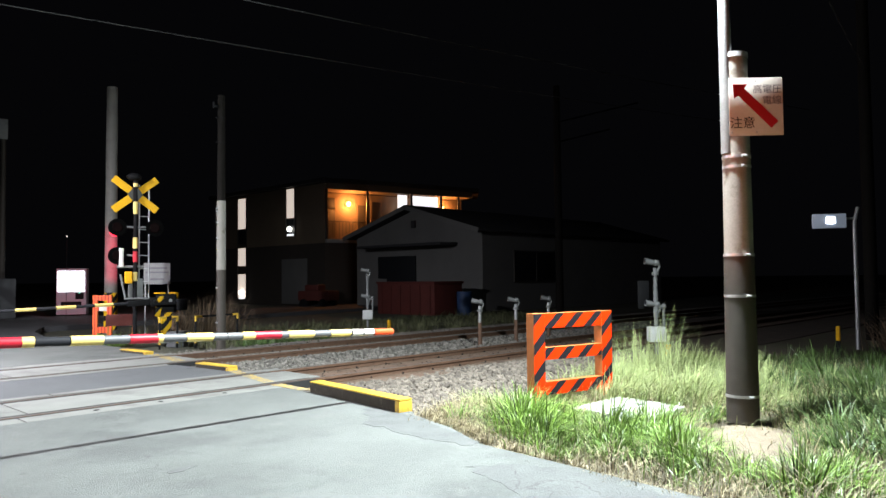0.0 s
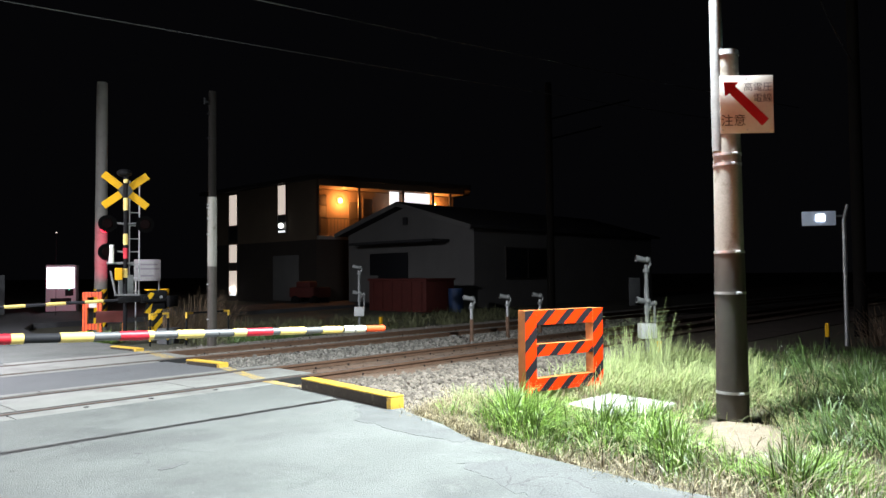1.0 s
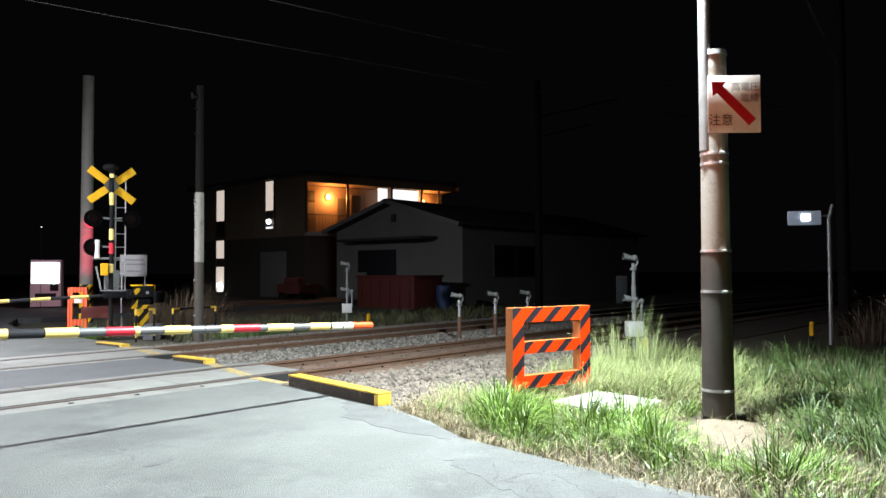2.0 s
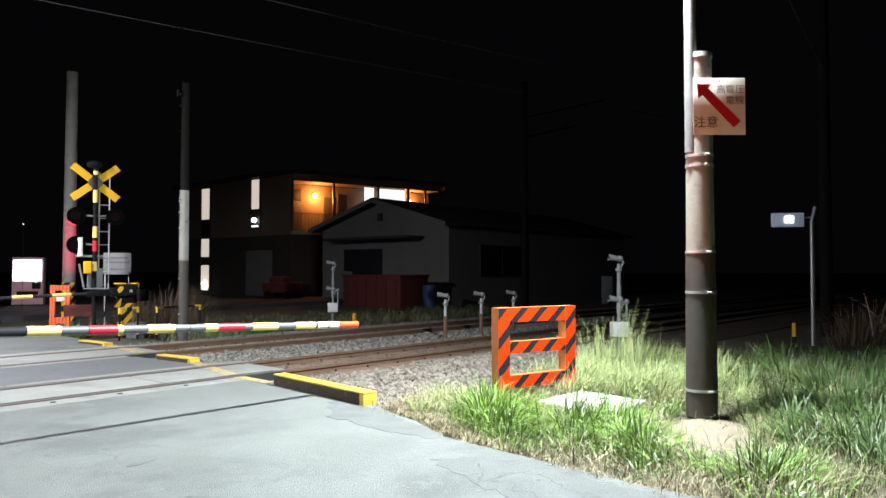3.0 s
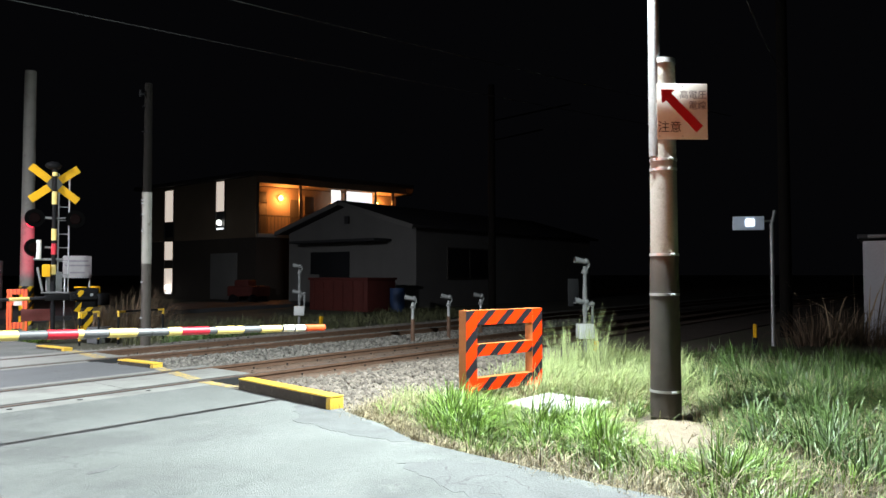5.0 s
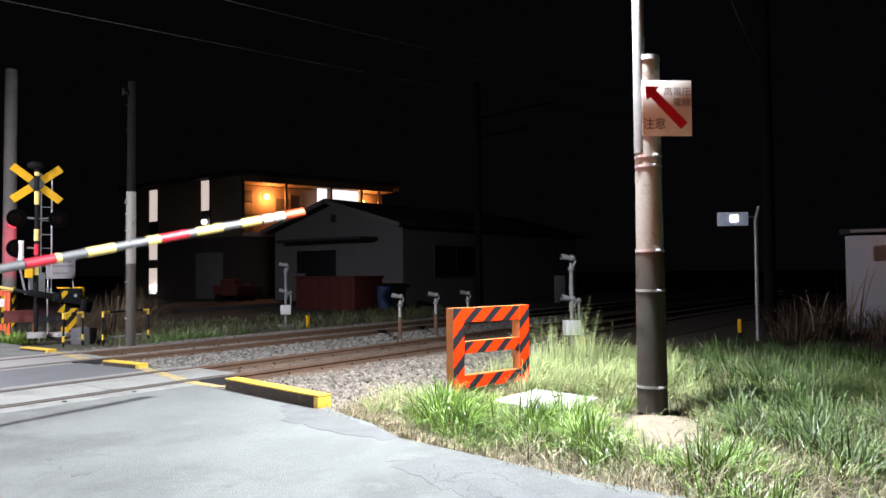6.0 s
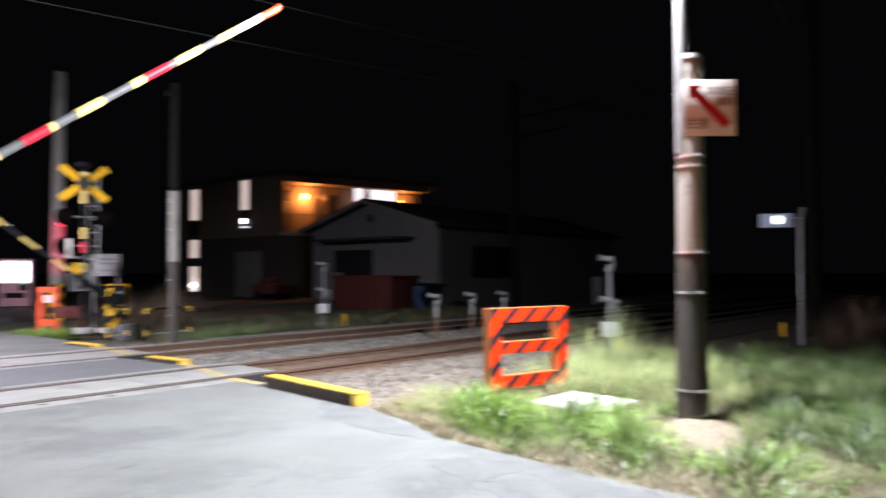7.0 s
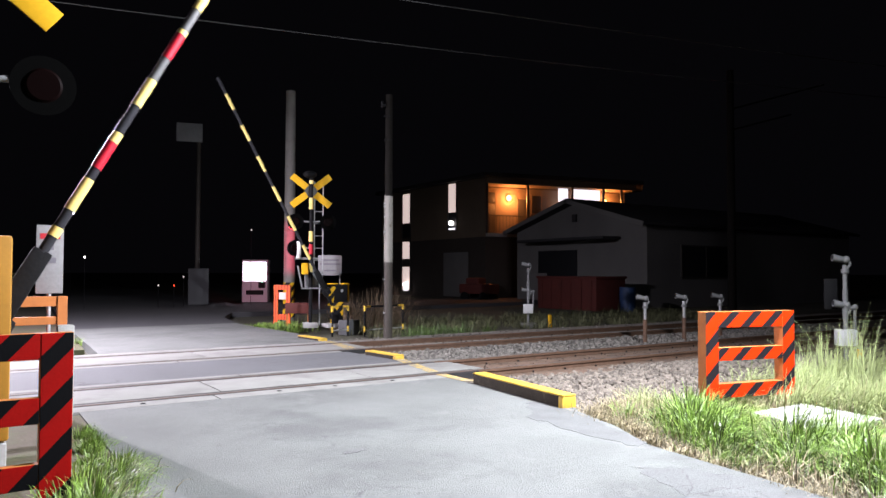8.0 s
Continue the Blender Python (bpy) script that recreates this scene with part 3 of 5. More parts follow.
for i in range(len(shape)):
    j = (i + 1) % len(shape)
    b.faces.new((front[i], back[i], back[j], front[j]))
part("arrow", b, SIGN_RED, plate, "dark red slanting arrow", smooth=False)
lettering("高電圧", 0.085, plate, SIGN_GREY, pose(0.245, -0.0645, 0.385, 90))
lettering("電線", 0.085, plate, SIGN_GREY, pose(0.285, -0.0645, 0.285, 90))
lettering("注意", 0.112, plate, SIGN_BLACK, pose(0.025, -0.0645, 0.075, 90))

# trodden earth round the pole's foot
b = bm_()
bmesh.ops.create_grid(b, x_segments=40, y_segments=40, size=1.0)
for v in b.verts:
    r = math.hypot(v.co.x / 1.0, v.co.y / 0.60)
    v.co.z = 0.15 * max(0.0, 1 - r * r) - 0.12 + 0.035 * noise.noise(v.co * 4) + 0.012 * noise.noise(v.co * 14)
solid("soil_mound", b, MOUND, "low mound of pale trodden soil at the pole foot", "soil", pose(6.02, 2.28, -0.02, 0, 0, 22), kind="structure")


# ---- striped barrier boards ----
def barrier_board(at, stripe, label, w=0.85, h=0.90, post=0.13, rails=((0.75, 0.9), (0.44, 0.57), (0.06, 0.20)), thick=0.075, group="striped boards beside the road", post_tapes=None):
    t = thing("barrier_board", label, "barrier board", at, group)

    def member(name, x0, x1, z0, z1, depth, y0=0.0, tape=stripe):
        b = bm_()
        box(b, (x1 - x0, depth, z1 - z0), ((x0 + x1) / 2, y0 + depth / 2, (z0 + z1) / 2), bevel=0.004)
        for f in b.faces:
            f.normal_update()
            f.material_index = 1 if f.normal.y < -0.9 else 0
        ob = new(name, mesh_of(name, b, [ORANGE_WOOD, tape]))
        ob.parent = t

    tapes = post_tapes or (stripe, stripe)
    member("post", -w / 2, -w / 2 + post, -0.15, h, thick, 0.0, tapes[0])
    member("post", w / 2 - post, w / 2, -0.15, h, thick, 0.0, tapes[1])
    for z0, z1 in rails:
        member("rail_board", -w / 2 + post + 0.001, w / 2 - post - 0.001, z0, z1, thick * 0.8, 0.002)
    return t


barrier_board(pose(6.71, 4.42, 0.0, 0, 0, -14), ORANGE_STRIPE, "orange and black striped timber frame standing in the grass", w=1.13, h=0.915, post=0.155, thick=0.12, rails=((0.755, 0.915), (0.425, 0.555), (0.055, 0.195)), post_tapes=(ORANGE_POST_A, ORANGE_POST_B))
barrier_board(pose(0.02, 4.62, 0.0, 0, 0, 2), SHADED_RED_STRIPE, "red and black striped timber frame with its shade put into the paint", w=1.05, h=0.955, post=0.165, rails=((0.81, 0.955), (0.455, 0.60), (0.10, 0.235)))
barrier_board(pose(0.42, 7.35, 0.0, 0, 0, 184), ORANGE_STRIPE, "orange timber frame seen from its bare back", w=0.80, h=1.08, post=0.08, rails=((0.99, 1.08), (0.83, 0.90), (0.66, 0.72)))
FAR_STRIPE = recolor(material("orange_upright_stripes", (0.85, 0.10, 0.02), 0.5, vary=0.1, scale=9, fine=60, bump=0.1), (0.25, 0.02, 0.01), 0.72, (1, 0, 0), 0.075)
far_board = barrier_board(pose(6.72, 17.15, 0.0, 0, 0, -42), FAR_STRIPE, "small orange striped board with a white notice beside the far barrier", w=0.42, h=0.98, post=0.10, rails=((0.86, 0.98), (0.62, 0.80), (0.12, 0.26)))
b = bm_()
box(b, (0.17, 0.006, 0.17), (0.02, -0.006, 0.71), bevel=0.001)
part("notice", b, WHITE_PLATE, far_board, "small white notice")

# concrete cover lying in the grass
cover = thing("concrete_cover", "pale square concrete chamber cover lying in the grass", "cover", pose(6.54, 3.68, -0.088, 1.0, -1.0, -4))
b = bm_()
box(b, (0.82, 0.78, 0.09), (0, 0, 0.045), bevel=0.01)
part("slab", b, CONCRETE, cover)
for x, y in ((-0.16, 0.05), (0.18, -0.02)):
    b = bm_()
    box(b, (0.11, 0.035, 0.006), (x, y, 0.091), bevel=0.002)
    part("lifting_slot", b, DARK_METAL, cover)


# ---- barriers: machine and bar ----
def bar_bands(bar, bands, radius, sign):
    for s0, s1, mat in bands:
        b = bm_()
        r0 = radius * (1 - 0.03 * s0)
        r1 = r0 * (1.0 if mat in (BAR_GREY, BAR_BLACK) else 1.12)
        rod(b, (sign * s0, 0, 0), (sign * s1, 0, 0), r1, r1, 18)
        part("bar_sleeve" if r1 > r0 else "bar_tube", b, mat, bar)


CABINET = material("orange_yellow_cabinet", (0.34, 0.155, 0.007), 0.7, vary=0.12, scale=4, fine=40, bump=0.08)


def cabinet_machine(name, at, label):
    m = thing(name, label, "barrier machine", at)
    b = bm_()
    box(b, (0.62, 0.42, 0.30), (-0.05, -0.16, 0.10), bevel=0.015)
    part("plinth", b, CONCRETE, m)
    b = bm_()
    box(b, (0.54, 0.34, 1.26), (0.0, -0.20, 0.89), bevel=0.02)
    body = part("housing", b, CABINET, m, "plain yellow cabinet")
    for z, w in ((1.28, 0.30), (1.10, 0.34), (1.00, 0.28), (0.86, 0.32)):
        b = bm_()
        box(b, (w, 0.004, 0.035), (0.02, -0.372, z))
        part("text_bar", b, ORANGE_WOOD, body)
    b = bm_()
    rod(b, (0.2, -0.05, 0.94), (0.2, 0.06, 0.94), 0.06, seg=18)
    part("shaft", b, DARK_METAL, m)
    return m


def barrier_machine(name, at, sign, label):
    """A striped pedestal that carries a dark motor box between yellow plates."""
    m = thing(name, label, "barrier machine", at)
    b = bm_()
    box(b, (0.62, 0.44, 0.09), (0, 0.28, 0.045), bevel=0.012)
    part("base_plate", b, CONCRETE, m)
    b = bm_()
    box(b, (0.22, 0.24, 0.52), (0.03, 0.28, 0.34), bevel=0.015)
    part("pedestal", b, HAZARD, m, "yellow and black striped pedestal")
    b = bm_()
    box(b, (0.36, 0.30, 0.42), (0.06, 0.28, 0.80), bevel=0.04)
    body = part("motor_box", b, DARK_METAL, m, "dark grey motor box")
    b = bm_()
    rod(b, (0.08, 0.115, 0.86), (0.08, 0.128, 0.86), 0.035, seg=12)
    part("lock", b, GALVANISED, body)
    b = bm_()
    box(b, (0.13, 0.03, 0.46), (-0.19, 0.12, 0.74), (0, 10, 0), bevel=0.006)
    part("guard_plate", b, HAZARD, m, "yellow and black guard plate")
    b = bm_()
    box(b, (0.035, 0.26, 0.42), (0.262, 0.27, 0.81), bevel=0.006)
    box(b, (0.10, 0.26, 0.03), (0.23, 0.27, 1.025), bevel=0.006)
    part("corner_strip", b, SIGN_YELLOW, m, "yellow corner strip")
    b = bm_()
    box(b, (0.16, 0.26, 0.03), (-0.10, 0.27, 1.025), bevel=0.006)
    part("top_strip", b, SIGN_YELLOW, m, "yellow top strip")
    b = bm_()
    rod(b, (-0.33, 0.36, 0.84), (-0.33, -0.05, 0.84), 0.05, seg=18)
    part("shaft", b, DARK_METAL, m)
    return m


def swing_arm(name, label, bands, radius, sign, machine):
    a = new(name)
    a.parent = machine
    tagged(a, label)
    b = bm_()
    box(b, (0.62, 0.07, 0.13), (sign * 0.26, 0, 0), bevel=0.02)
    box(b, (0.16, 0.10, 0.20), (0, 0, 0), bevel=0.03)
    part("clamp", b, DARK_METAL, a, "black arm clamp")
    b = bm_()
    box(b, (0.62, 0.03, 0.07), (-sign * 0.36, -0.06, -0.05), bevel=0.01)
    box(b, (0.24, 0.10, 0.26), (-sign * 0.62, -0.06, -0.09), bevel=0.03)
    part("counterweight", b, DARK_METAL, a, "black counterweight")
    bar_bands(a, bands, radius, sign)
    return a


Y_, W_, R_, O_, G_, K_ = BAR_YELLOW, BAR_WHITE, BAR_RED, BAR_ORANGE, BAR_GREY, BAR_BLACK
NEAR_BANDS = [(0.50, 0.68, K_), (0.68, 0.75, Y_), (0.75, 0.89, K_), (0.89, 1.14, Y_), (1.14, 1.23, K_), (1.23, 1.45, R_), (1.45, 1.53, Y_), (1.53, 1.77, K_), (1.77, 2.00, Y_), (2.00, 2.20, G_), (2.20, 2.42, R_), (2.42, 2.46, Y_), (2.46, 2.66, G_), (2.66, 2.89, Y_), (2.89, 3.02, G_), (3.025, 3.17, G_), (3.17, 3.29, Y_), (3.29, 3.56, R_), (3.56, 3.64, G_), (3.64, 3.92, Y_), (3.92, 4.12, G_), (4.12, 4.36, Y_), (4.36, 4.385, K_), (4.385, 4.515, W_), (4.515, 4.53, K_), (4.53, 4.66, W_), (4.66, 4.67, K_), (4.67, 4.92, O_)]
FAR_BANDS = [(0.5 + 0.37 * i, 0.5 + 0.37 * (i + 1), Y_ if i % 2 else K_) for i in range(13)]
near_machine = cabinet_machine("barrier_machine", pose(0.0, 5.60, 0.0), "barrier machine in a yellow housing beside the road")
far_machine = barrier_machine("barrier_machine", pose(7.55, 15.55, 0.0), -1, "striped barrier machine at the far side of the tracks")
NEAR_PIVOT, FAR_PIVOT = (0.20, 0.0, 0.94), (-0.35, 0.05, 0.84)
near_arm = swing_arm("barrier_arm", "long barrier arm in yellow, red, white and grey bands", NEAR_BANDS, 0.035, 1, near_machine)
far_arm = swing_arm("barrier_arm", "long barrier arm in yellow and black bands", FAR_BANDS, 0.034, -1, far_machine)
ARM_TURN = [(0, -2.2), (4.7, -2.2), (5.2, -2.0), (5.4, -0.6), (5.6, 2.6), (5.8, 7.0), (6.1, 13.8), (6.5, 23.5), (6.7, 28.2), (6.8, 30.6), (6.9, 33.0), (7.0, 35.6), (7.1, 38.6), (7.2, 41.2), (7.3, 43.9), (7.4, 46.5), (7.5, 48.9), (7.6, 51.2), (7.7, 54.0), (7.8, 57.0), (8.0, 61.7)]
FAR_TURN = [(0, -1.7), (4.7, -1.7), (5.2, -1.5), (5.4, -0.4), (5.6, 2.6), (5.8, 7.0), (6.1, 13.8), (6.5, 23.0), (7.0, 35.8), (7.2, 41.5), (7.3, 44.2), (7.4, 46.8), (7.5, 49.8), (7.6, 52.0), (7.7, 54.5), (7.8, 56.6), (8.0, 60.8)]


# ---- crossing signal posts ----
def signal_post(at, label, facing=1, lit=None, back=False):
    """Crossbuck, lamps, speaker and ladder on a post; facing 1 shows its lamps towards -y."""
    p = thing("crossing_signal", label, "crossing signal", at, "crossing signals")
    b = bm_()
    rod(b, (0, 0, 0), (0, 0, 3.55), 0.046, 0.042, 18)
    part("post", b, DARK_METAL if back else SENSOR_GREY, p, "slim painted steel post")
    b = bm_()
    box(b, (0.34, 0.34, 0.12), (0, 0, 0.06), bevel=0.015)
    part("footing", b, CONCRETE, p)
    for s in (-1, 1):
        for q in (-1, 1):
            b = bm_()
            box(b, (0.47, 0.022, 0.16), (0.335, 0, 0), bevel=0.003)
            part("cross_arm", b, SIGN_YELLOW, p, "yellow cross board", at=pose(0, (0.075 if back else -0.075) * facing, 3.22) @ pose(0, 0, 0, 0, q * 38 + (180 if s < 0 else 0), 0))
    b = bm_()
    box(b, (0.26, 0.02, 0.17), (0, (0.07 if back else -0.07) * facing, 3.22), (0, 38, 0))
    box(b, (0.26, 0.018, 0.17), (0, (0.072 if back else -0.072) * facing, 3.22), (0, -38, 0))
    part("cross_centre", b, SIGN_BLACK, p, "black cross centre")
    b = bm_()
    rod(b, (0, 0, 3.46), (0, 0, 3.54), 0.05, 0.06, 18)
    ball(b, (-0.03, 0, 3.60), 0.16, (1.0, 0.9, 0.55), 18)
    part("speaker", b, DARK_METAL, p, "dark speaker horn")
    for z, side, on in ((2.48, -0.36, lit), (2.48, 0.40, None), (1.86, -0.36, None)):
        b = bm_()
        rod(b, (0, 0.02, z), (side * 0.9, 0.02, z + 0.03), 0.022, seg=10)
        part("lamp_arm", b, SENSOR_GREY, p)
        b = bm_()
        rod(b, (side, 0.0, z), (side, 0.10, z), 0.135, 0.09, 22)
        rod(b, (side, -0.005, z), (side, 0.0, z), 0.19, 0.19, 26)
        disc = part("lamp_disc", b, SOOT, p, "black signal lamp disc", at=pose(0, 0, 0, 0, 0, 0 if facing > 0 else 180))
        b = bm_()
        rod(b, (side, -0.018, z), (side, -0.006, z), 0.095, 0.11, 20)
        part("lens", b, on or DARK_LENS, disc)
    return p


far_signal = signal_post(pose(6.95, 15.95, 0.0, 0, 0, -20), "crossing signal with yellow crossbuck, lamps and a side ladder", back=True)
# ladder, bell boxes and cables on the far signal
b = bm_()
for x in (0.085, 0.285):
    rod(b, (x, 0.10, 0.9), (x, 0.10, 3.45), 0.014, seg=8)
for i in range(9):
    rod(b, (0.085, 0.10, 1.0 + 0.29 * i), (0.285, 0.10, 1.0 + 0.29 * i), 0.010, seg=8)
part("ladder", b, GALVANISED, far_signal, "narrow steel ladder")
for z0, z1, m in ((3.38, 3.52, BAR_YELLOW), (2.78, 3.05, BAR_YELLOW), (2.02, 2.26, BAR_YELLOW), (1.72, 1.95, BAR_RED), (1.30, 1.50, BAR_YELLOW)):
    b = bm_()
    rod(b, (0, 0, z0), (0, 0, z1), 0.05, 0.05, 18)
    part("post_sleeve", b, m, far_signal, "coloured sleeve round the post")
b = bm_()
box(b, (0.15, 0.12, 0.26), (-0.14, -0.07, 1.38), bevel=0.015)
part("button_box", b, SIGN_YELLOW, far_signal, "yellow emergency button box")
b = bm_()
rod(b, (-0.28, 0.02, 1.62), (-0.28, 0.02, 2.02), 0.055, seg=14)
part("bell_cylinder", b, BAR_WHITE, far_signal, "pale cylinder on a bracket")
b = bm_()
box(b, (0.30, 0.24, 0.42), (0.02, 0.16, 1.15), bevel=0.02)
box(b, (0.55, 0.05, 0.05), (-0.10, 0.05, 1.62), bevel=0.01)
part("relay_box", b, SENSOR_GREY, far_signal, "grey relay box")
b = bm_()
rod(b, (-0.20, -0.06, 0.95), (-0.30, -0.06, 1.45), 0.022, seg=8)
rod(b, (-0.22, -0.06, 0.92), (0.30, -0.06, 0.92), 0.02, seg=8)
part("bracket_rods", b, SENSOR_GREY, far_signal)
# red lamp of the far signal that faces the pole behind it
b = bm_()
rod(b, (-0.40, 0.02, 2.40), (-0.40, 0.10, 2.40), 0.09, 0.11, 20)
part("rear_lens", b, RED_LENS, far_signal, "lit red signal lens facing away")

# dim crossing signal on the near side, mostly above the barrier
near_signal = signal_post(pose(0.02, 5.25, 0.0, 0, 0, 0), "near crossing signal with yellow crossbuck and round dark lamps")

# dark red plate between striped board and barrier machine; its legs are added
rp = thing("low_red_panel", "low dark red panel on added legs behind the striped board", "fence", pose(6.98, 16.75, 0.0, 0, 0, -20))
b = bm_()
box(b, (0.62, 0.05, 0.26), (0, 0, 0.42), bevel=0.01)
part("panel", b, SKIP_RED, rp)
for x in (-0.26, 0.26):
    b = bm_()
    box(b, (0.05, 0.05, 0.58), (x, 0.05, 0.24), bevel=0.006)
    part("leg", b, ORANGE_WOOD, rp)
# white notice board beside the far signal
nb = thing("notice_board", "white notice board with two worn text lines on thin legs", "sign", pose(7.75, 16.6, 0.0, 0, 0, -25))
b = bm_()
box(b, (0.58, 0.015, 0.50), (0, 0, 1.47), bevel=0.004)
part("board", b, NOTICE_DULL, nb)
for x in (-0.25, 0.25):
    b = bm_()
    rod(b, (x, 0.02, 0), (x, 0.02, 1.6), 0.018, seg=10)
    part("leg", b, GALVANISED, nb)
for z, w in ((1.60, 0.44), (1.50, 0.50), (1.34, 0.30)):
    b = bm_()
    box(b, (w, 0.004, 0.035), (0, -0.0105, z))
    part("text_bar", b, SIGN_GREY, nb)

# white notice behind the near barrier
nn = thing("notice_board", "white notice with faint red figures behind the near barrier", "sign", pose(0.695, 7.5, 0.0))
b = bm_()
box(b, (0.22, 0.012, 0.62), (0, 0, 1.41), bevel=0.004)
part("board", b, NOTICE_DULL, nn)
b = bm_()
rod(b, (0, 0.02, 0), (0, 0.02, 1.65), 0.02, seg=10)
part("leg", b, GALVANISED, nn)
for x, z, c in ((-0.05, 1.62, SIGN_RED), (0.05, 1.62, SIGN_RED), (0.0, 1.52, SIGN_GREY), (0.02, 1.40, SIGN_GREY)):
    b = bm_()
    box(b, (0.06, 0.004, 0.05), (x, -0.009, z))
    part("text_bar", b, c, nn)
b = bm_()
box(b, (0.13, 0.13, 0.84), (0, 0, 0.42), bevel=0.015)
solid("marker_post", b, CONCRETE, "short pale concrete post beside the road edge", "post", pose(0.78, 7.05, 0.0))


# ---- yellow-tipped guard rails beyond the far track ----
def guard_rail(at, n):
    g = thing("guard_rail", "low black guard rail with yellow tipped corners", "guard rail", at, "guard rails by the far pole")
    for x in (0, n):
        b = bm_()
        rod(b, (x, 0, 0), (x, 0, 0.62), 0.022, seg=10)
        part("upright", b, DARK_METAL, g)
        for z in (0.10, 0.56):
            b = bm_()
            rod(b, (x, 0, z), (x, 0, z + 0.12), 0.025, seg=10)
            part("yellow_tape", b, YELLOW, g)
        b = bm_()
        s = 1 if x == 0 else -1
        rod(b, (x, 0, 0.66), (x + s * 0.16, 0, 0.66), 0.024, seg=10)
        part("yellow_tape", b, YELLOW, g)
    b = bm_()
    rod(b, (0, 0, 0.66), (n, 0, 0.66), 0.021, seg=10)
    part("top_bar", b, DARK_METAL, g)
    b = bm_()
    rod(b, (0, 0, 0.14), (n, 0, 0.14), 0.016, seg=10)
    part("lower_bar", b, GALVANISED, g)
    return g


guard_rail(pose(7.62, 14.50, -0.13, 0, 0, 14), 1.20)
guard_rail(pose(6.95, 14.75, -0.13, 0, 0, 14), 0.45)
b = bm_()
box(b, (0.40, 0.30, 0.34), (0, 0, 0.17), bevel=0.02)
solid("concrete_block", b, ASPHALT_MID, "weathered grey concrete block behind the guard rail", "block", pose(7.62, 15.28, -0.15, 0, 0, 14))


# ---- poles ----
def plain_pole(x, y, top, r0, r1, mat, label, z0=-0.15):
    p = thing("utility_pole", label, "pole", pose(x, y, z0))
    b = bm_()
    rod(b, (0, 0, 0), (0, 0, top), r0, r1, 28)
    part("shaft", b, mat, p)
    return p


tall = plain_pole(8.02, 19.9, 6.70, 0.165, 0.135, DARK_CONCRETE, "tall grey concrete pole behind the far signal")
b = bm_()
rod(b, (0, 0, 0.15), (0, 0, 1.15), 0.172, 0.168, 28)
part("hazard_wrap", b, HAZARD, tall, "yellow and black wrap round the pole foot")
slim = plain_pole(7.59, 13.40, 5.22, 0.092, 0.072, TIMBER, "slender dark pole beside the far track with a pale sleeve")
b = bm_()
rod(b, (0, 0, 0.0), (0, 0, 1.66), 0.094, 0.090, 28)
part("foot_wrap", b, POLE_WRAP, slim, "brown wrap round the pole foot")
b = bm_()
rod(b, (0, 0, 1.66), (0, 0, 3.06), 0.0925, 0.088, 28)
sleeve = part("pale_sleeve", b, CONCRETE_POLE, slim, "pale sleeve round the pole")
for z in (2.30, 2.62, 2.84, 2.90, 1.3, 0.6, 4.25, 4.75):
    b = bm_()
    rod(b, (0, 0, z - 0.012), (0, 0, z + 0.012), 0.094 - 0.004 * z, 0.094 - 0.004 * z, 24)
    rod(b, (-0.105, 0.015, z), (-0.105, -0.03, z), 0.016, seg=8)
    part("steel_band", b, GALVANISED if z < 4 else DARK_METAL, slim)
b = bm_()
box(b, (0.10, 0.05, 0.05), (-0.13, 0, 4.98), bevel=0.01)
rod(b, (-0.17, 0, 4.93), (-0.17, 0, 5.06), 0.022, seg=10)
part("insulator", b, DARK_METAL, slim)
dark_a = plain_pole(21.3, 14.6, 8.2, 0.14, 0.11, TIMBER, "dark overhead line pole beside the far track")
b = bm_()
rod(b, (0, 0, 6.9), (3.6, -1.2, 8.0), 0.03, seg=8)
rod(b, (0, 0, 6.2), (2.2, -0.8, 6.85), 0.03, seg=8)
part("bracket", b, DARK_METAL, dark_a)
plain_pole(16.8, 3.9, 9.5, 0.13, 0.10, TIMBER, "tall dark pole standing beside the road sign")


def cable(points, r, label):
    b = bm_()
    rings = []
    for i, p in enumerate(points):
        d = (points[min(i + 1, len(points) - 1)] - points[max(i - 1, 0)]).normalized()
        side = d.cross(Vector((0, 0, 1))).normalized()
        up = side.cross(d)
        rings.append([b.verts.new(p + r * (math.cos(k * 1.0472) * side + math.sin(k * 1.0472) * up)) for k in range(6)])
    for u, v in zip(rings, rings[1:]):
        for k in range(6):
            b.faces.new((u[k], u[(k + 1) % 6], v[(k + 1) % 6], v[k]))
    solid("overhead_cable", b, CABLE_BLACK, label, "cable", group="overhead cables")


def sagging(a, c, drop, n=14):
    a, c = Vector(a), Vector(c)
    return [a.lerp(c, i / n) - Vector((0, 0, drop * 4 * (i / n) * (1 - i / n))) for i in range(n + 1)]


cable(sagging((-6.8, 18.0, 6.75), (26.0, 10.2, 6.75), 0.20), 0.013, "thin overhead cable slung across the tracks")
cable(sagging((-6.0, 15.05, 6.80), (26.0, 7.7, 6.80), 0.22), 0.012, "thin overhead cable slung across the tracks")
cable(sagging((16.8, 3.9, 5.6), (6.7, 2.7, 6.6), 0.3), 0.012, "service cable between two poles")
cable(sagging((16.8, 3.9, 7.2), (6.7, 2.7, 5.6), 0.3), 0.010, "service cable between two poles")


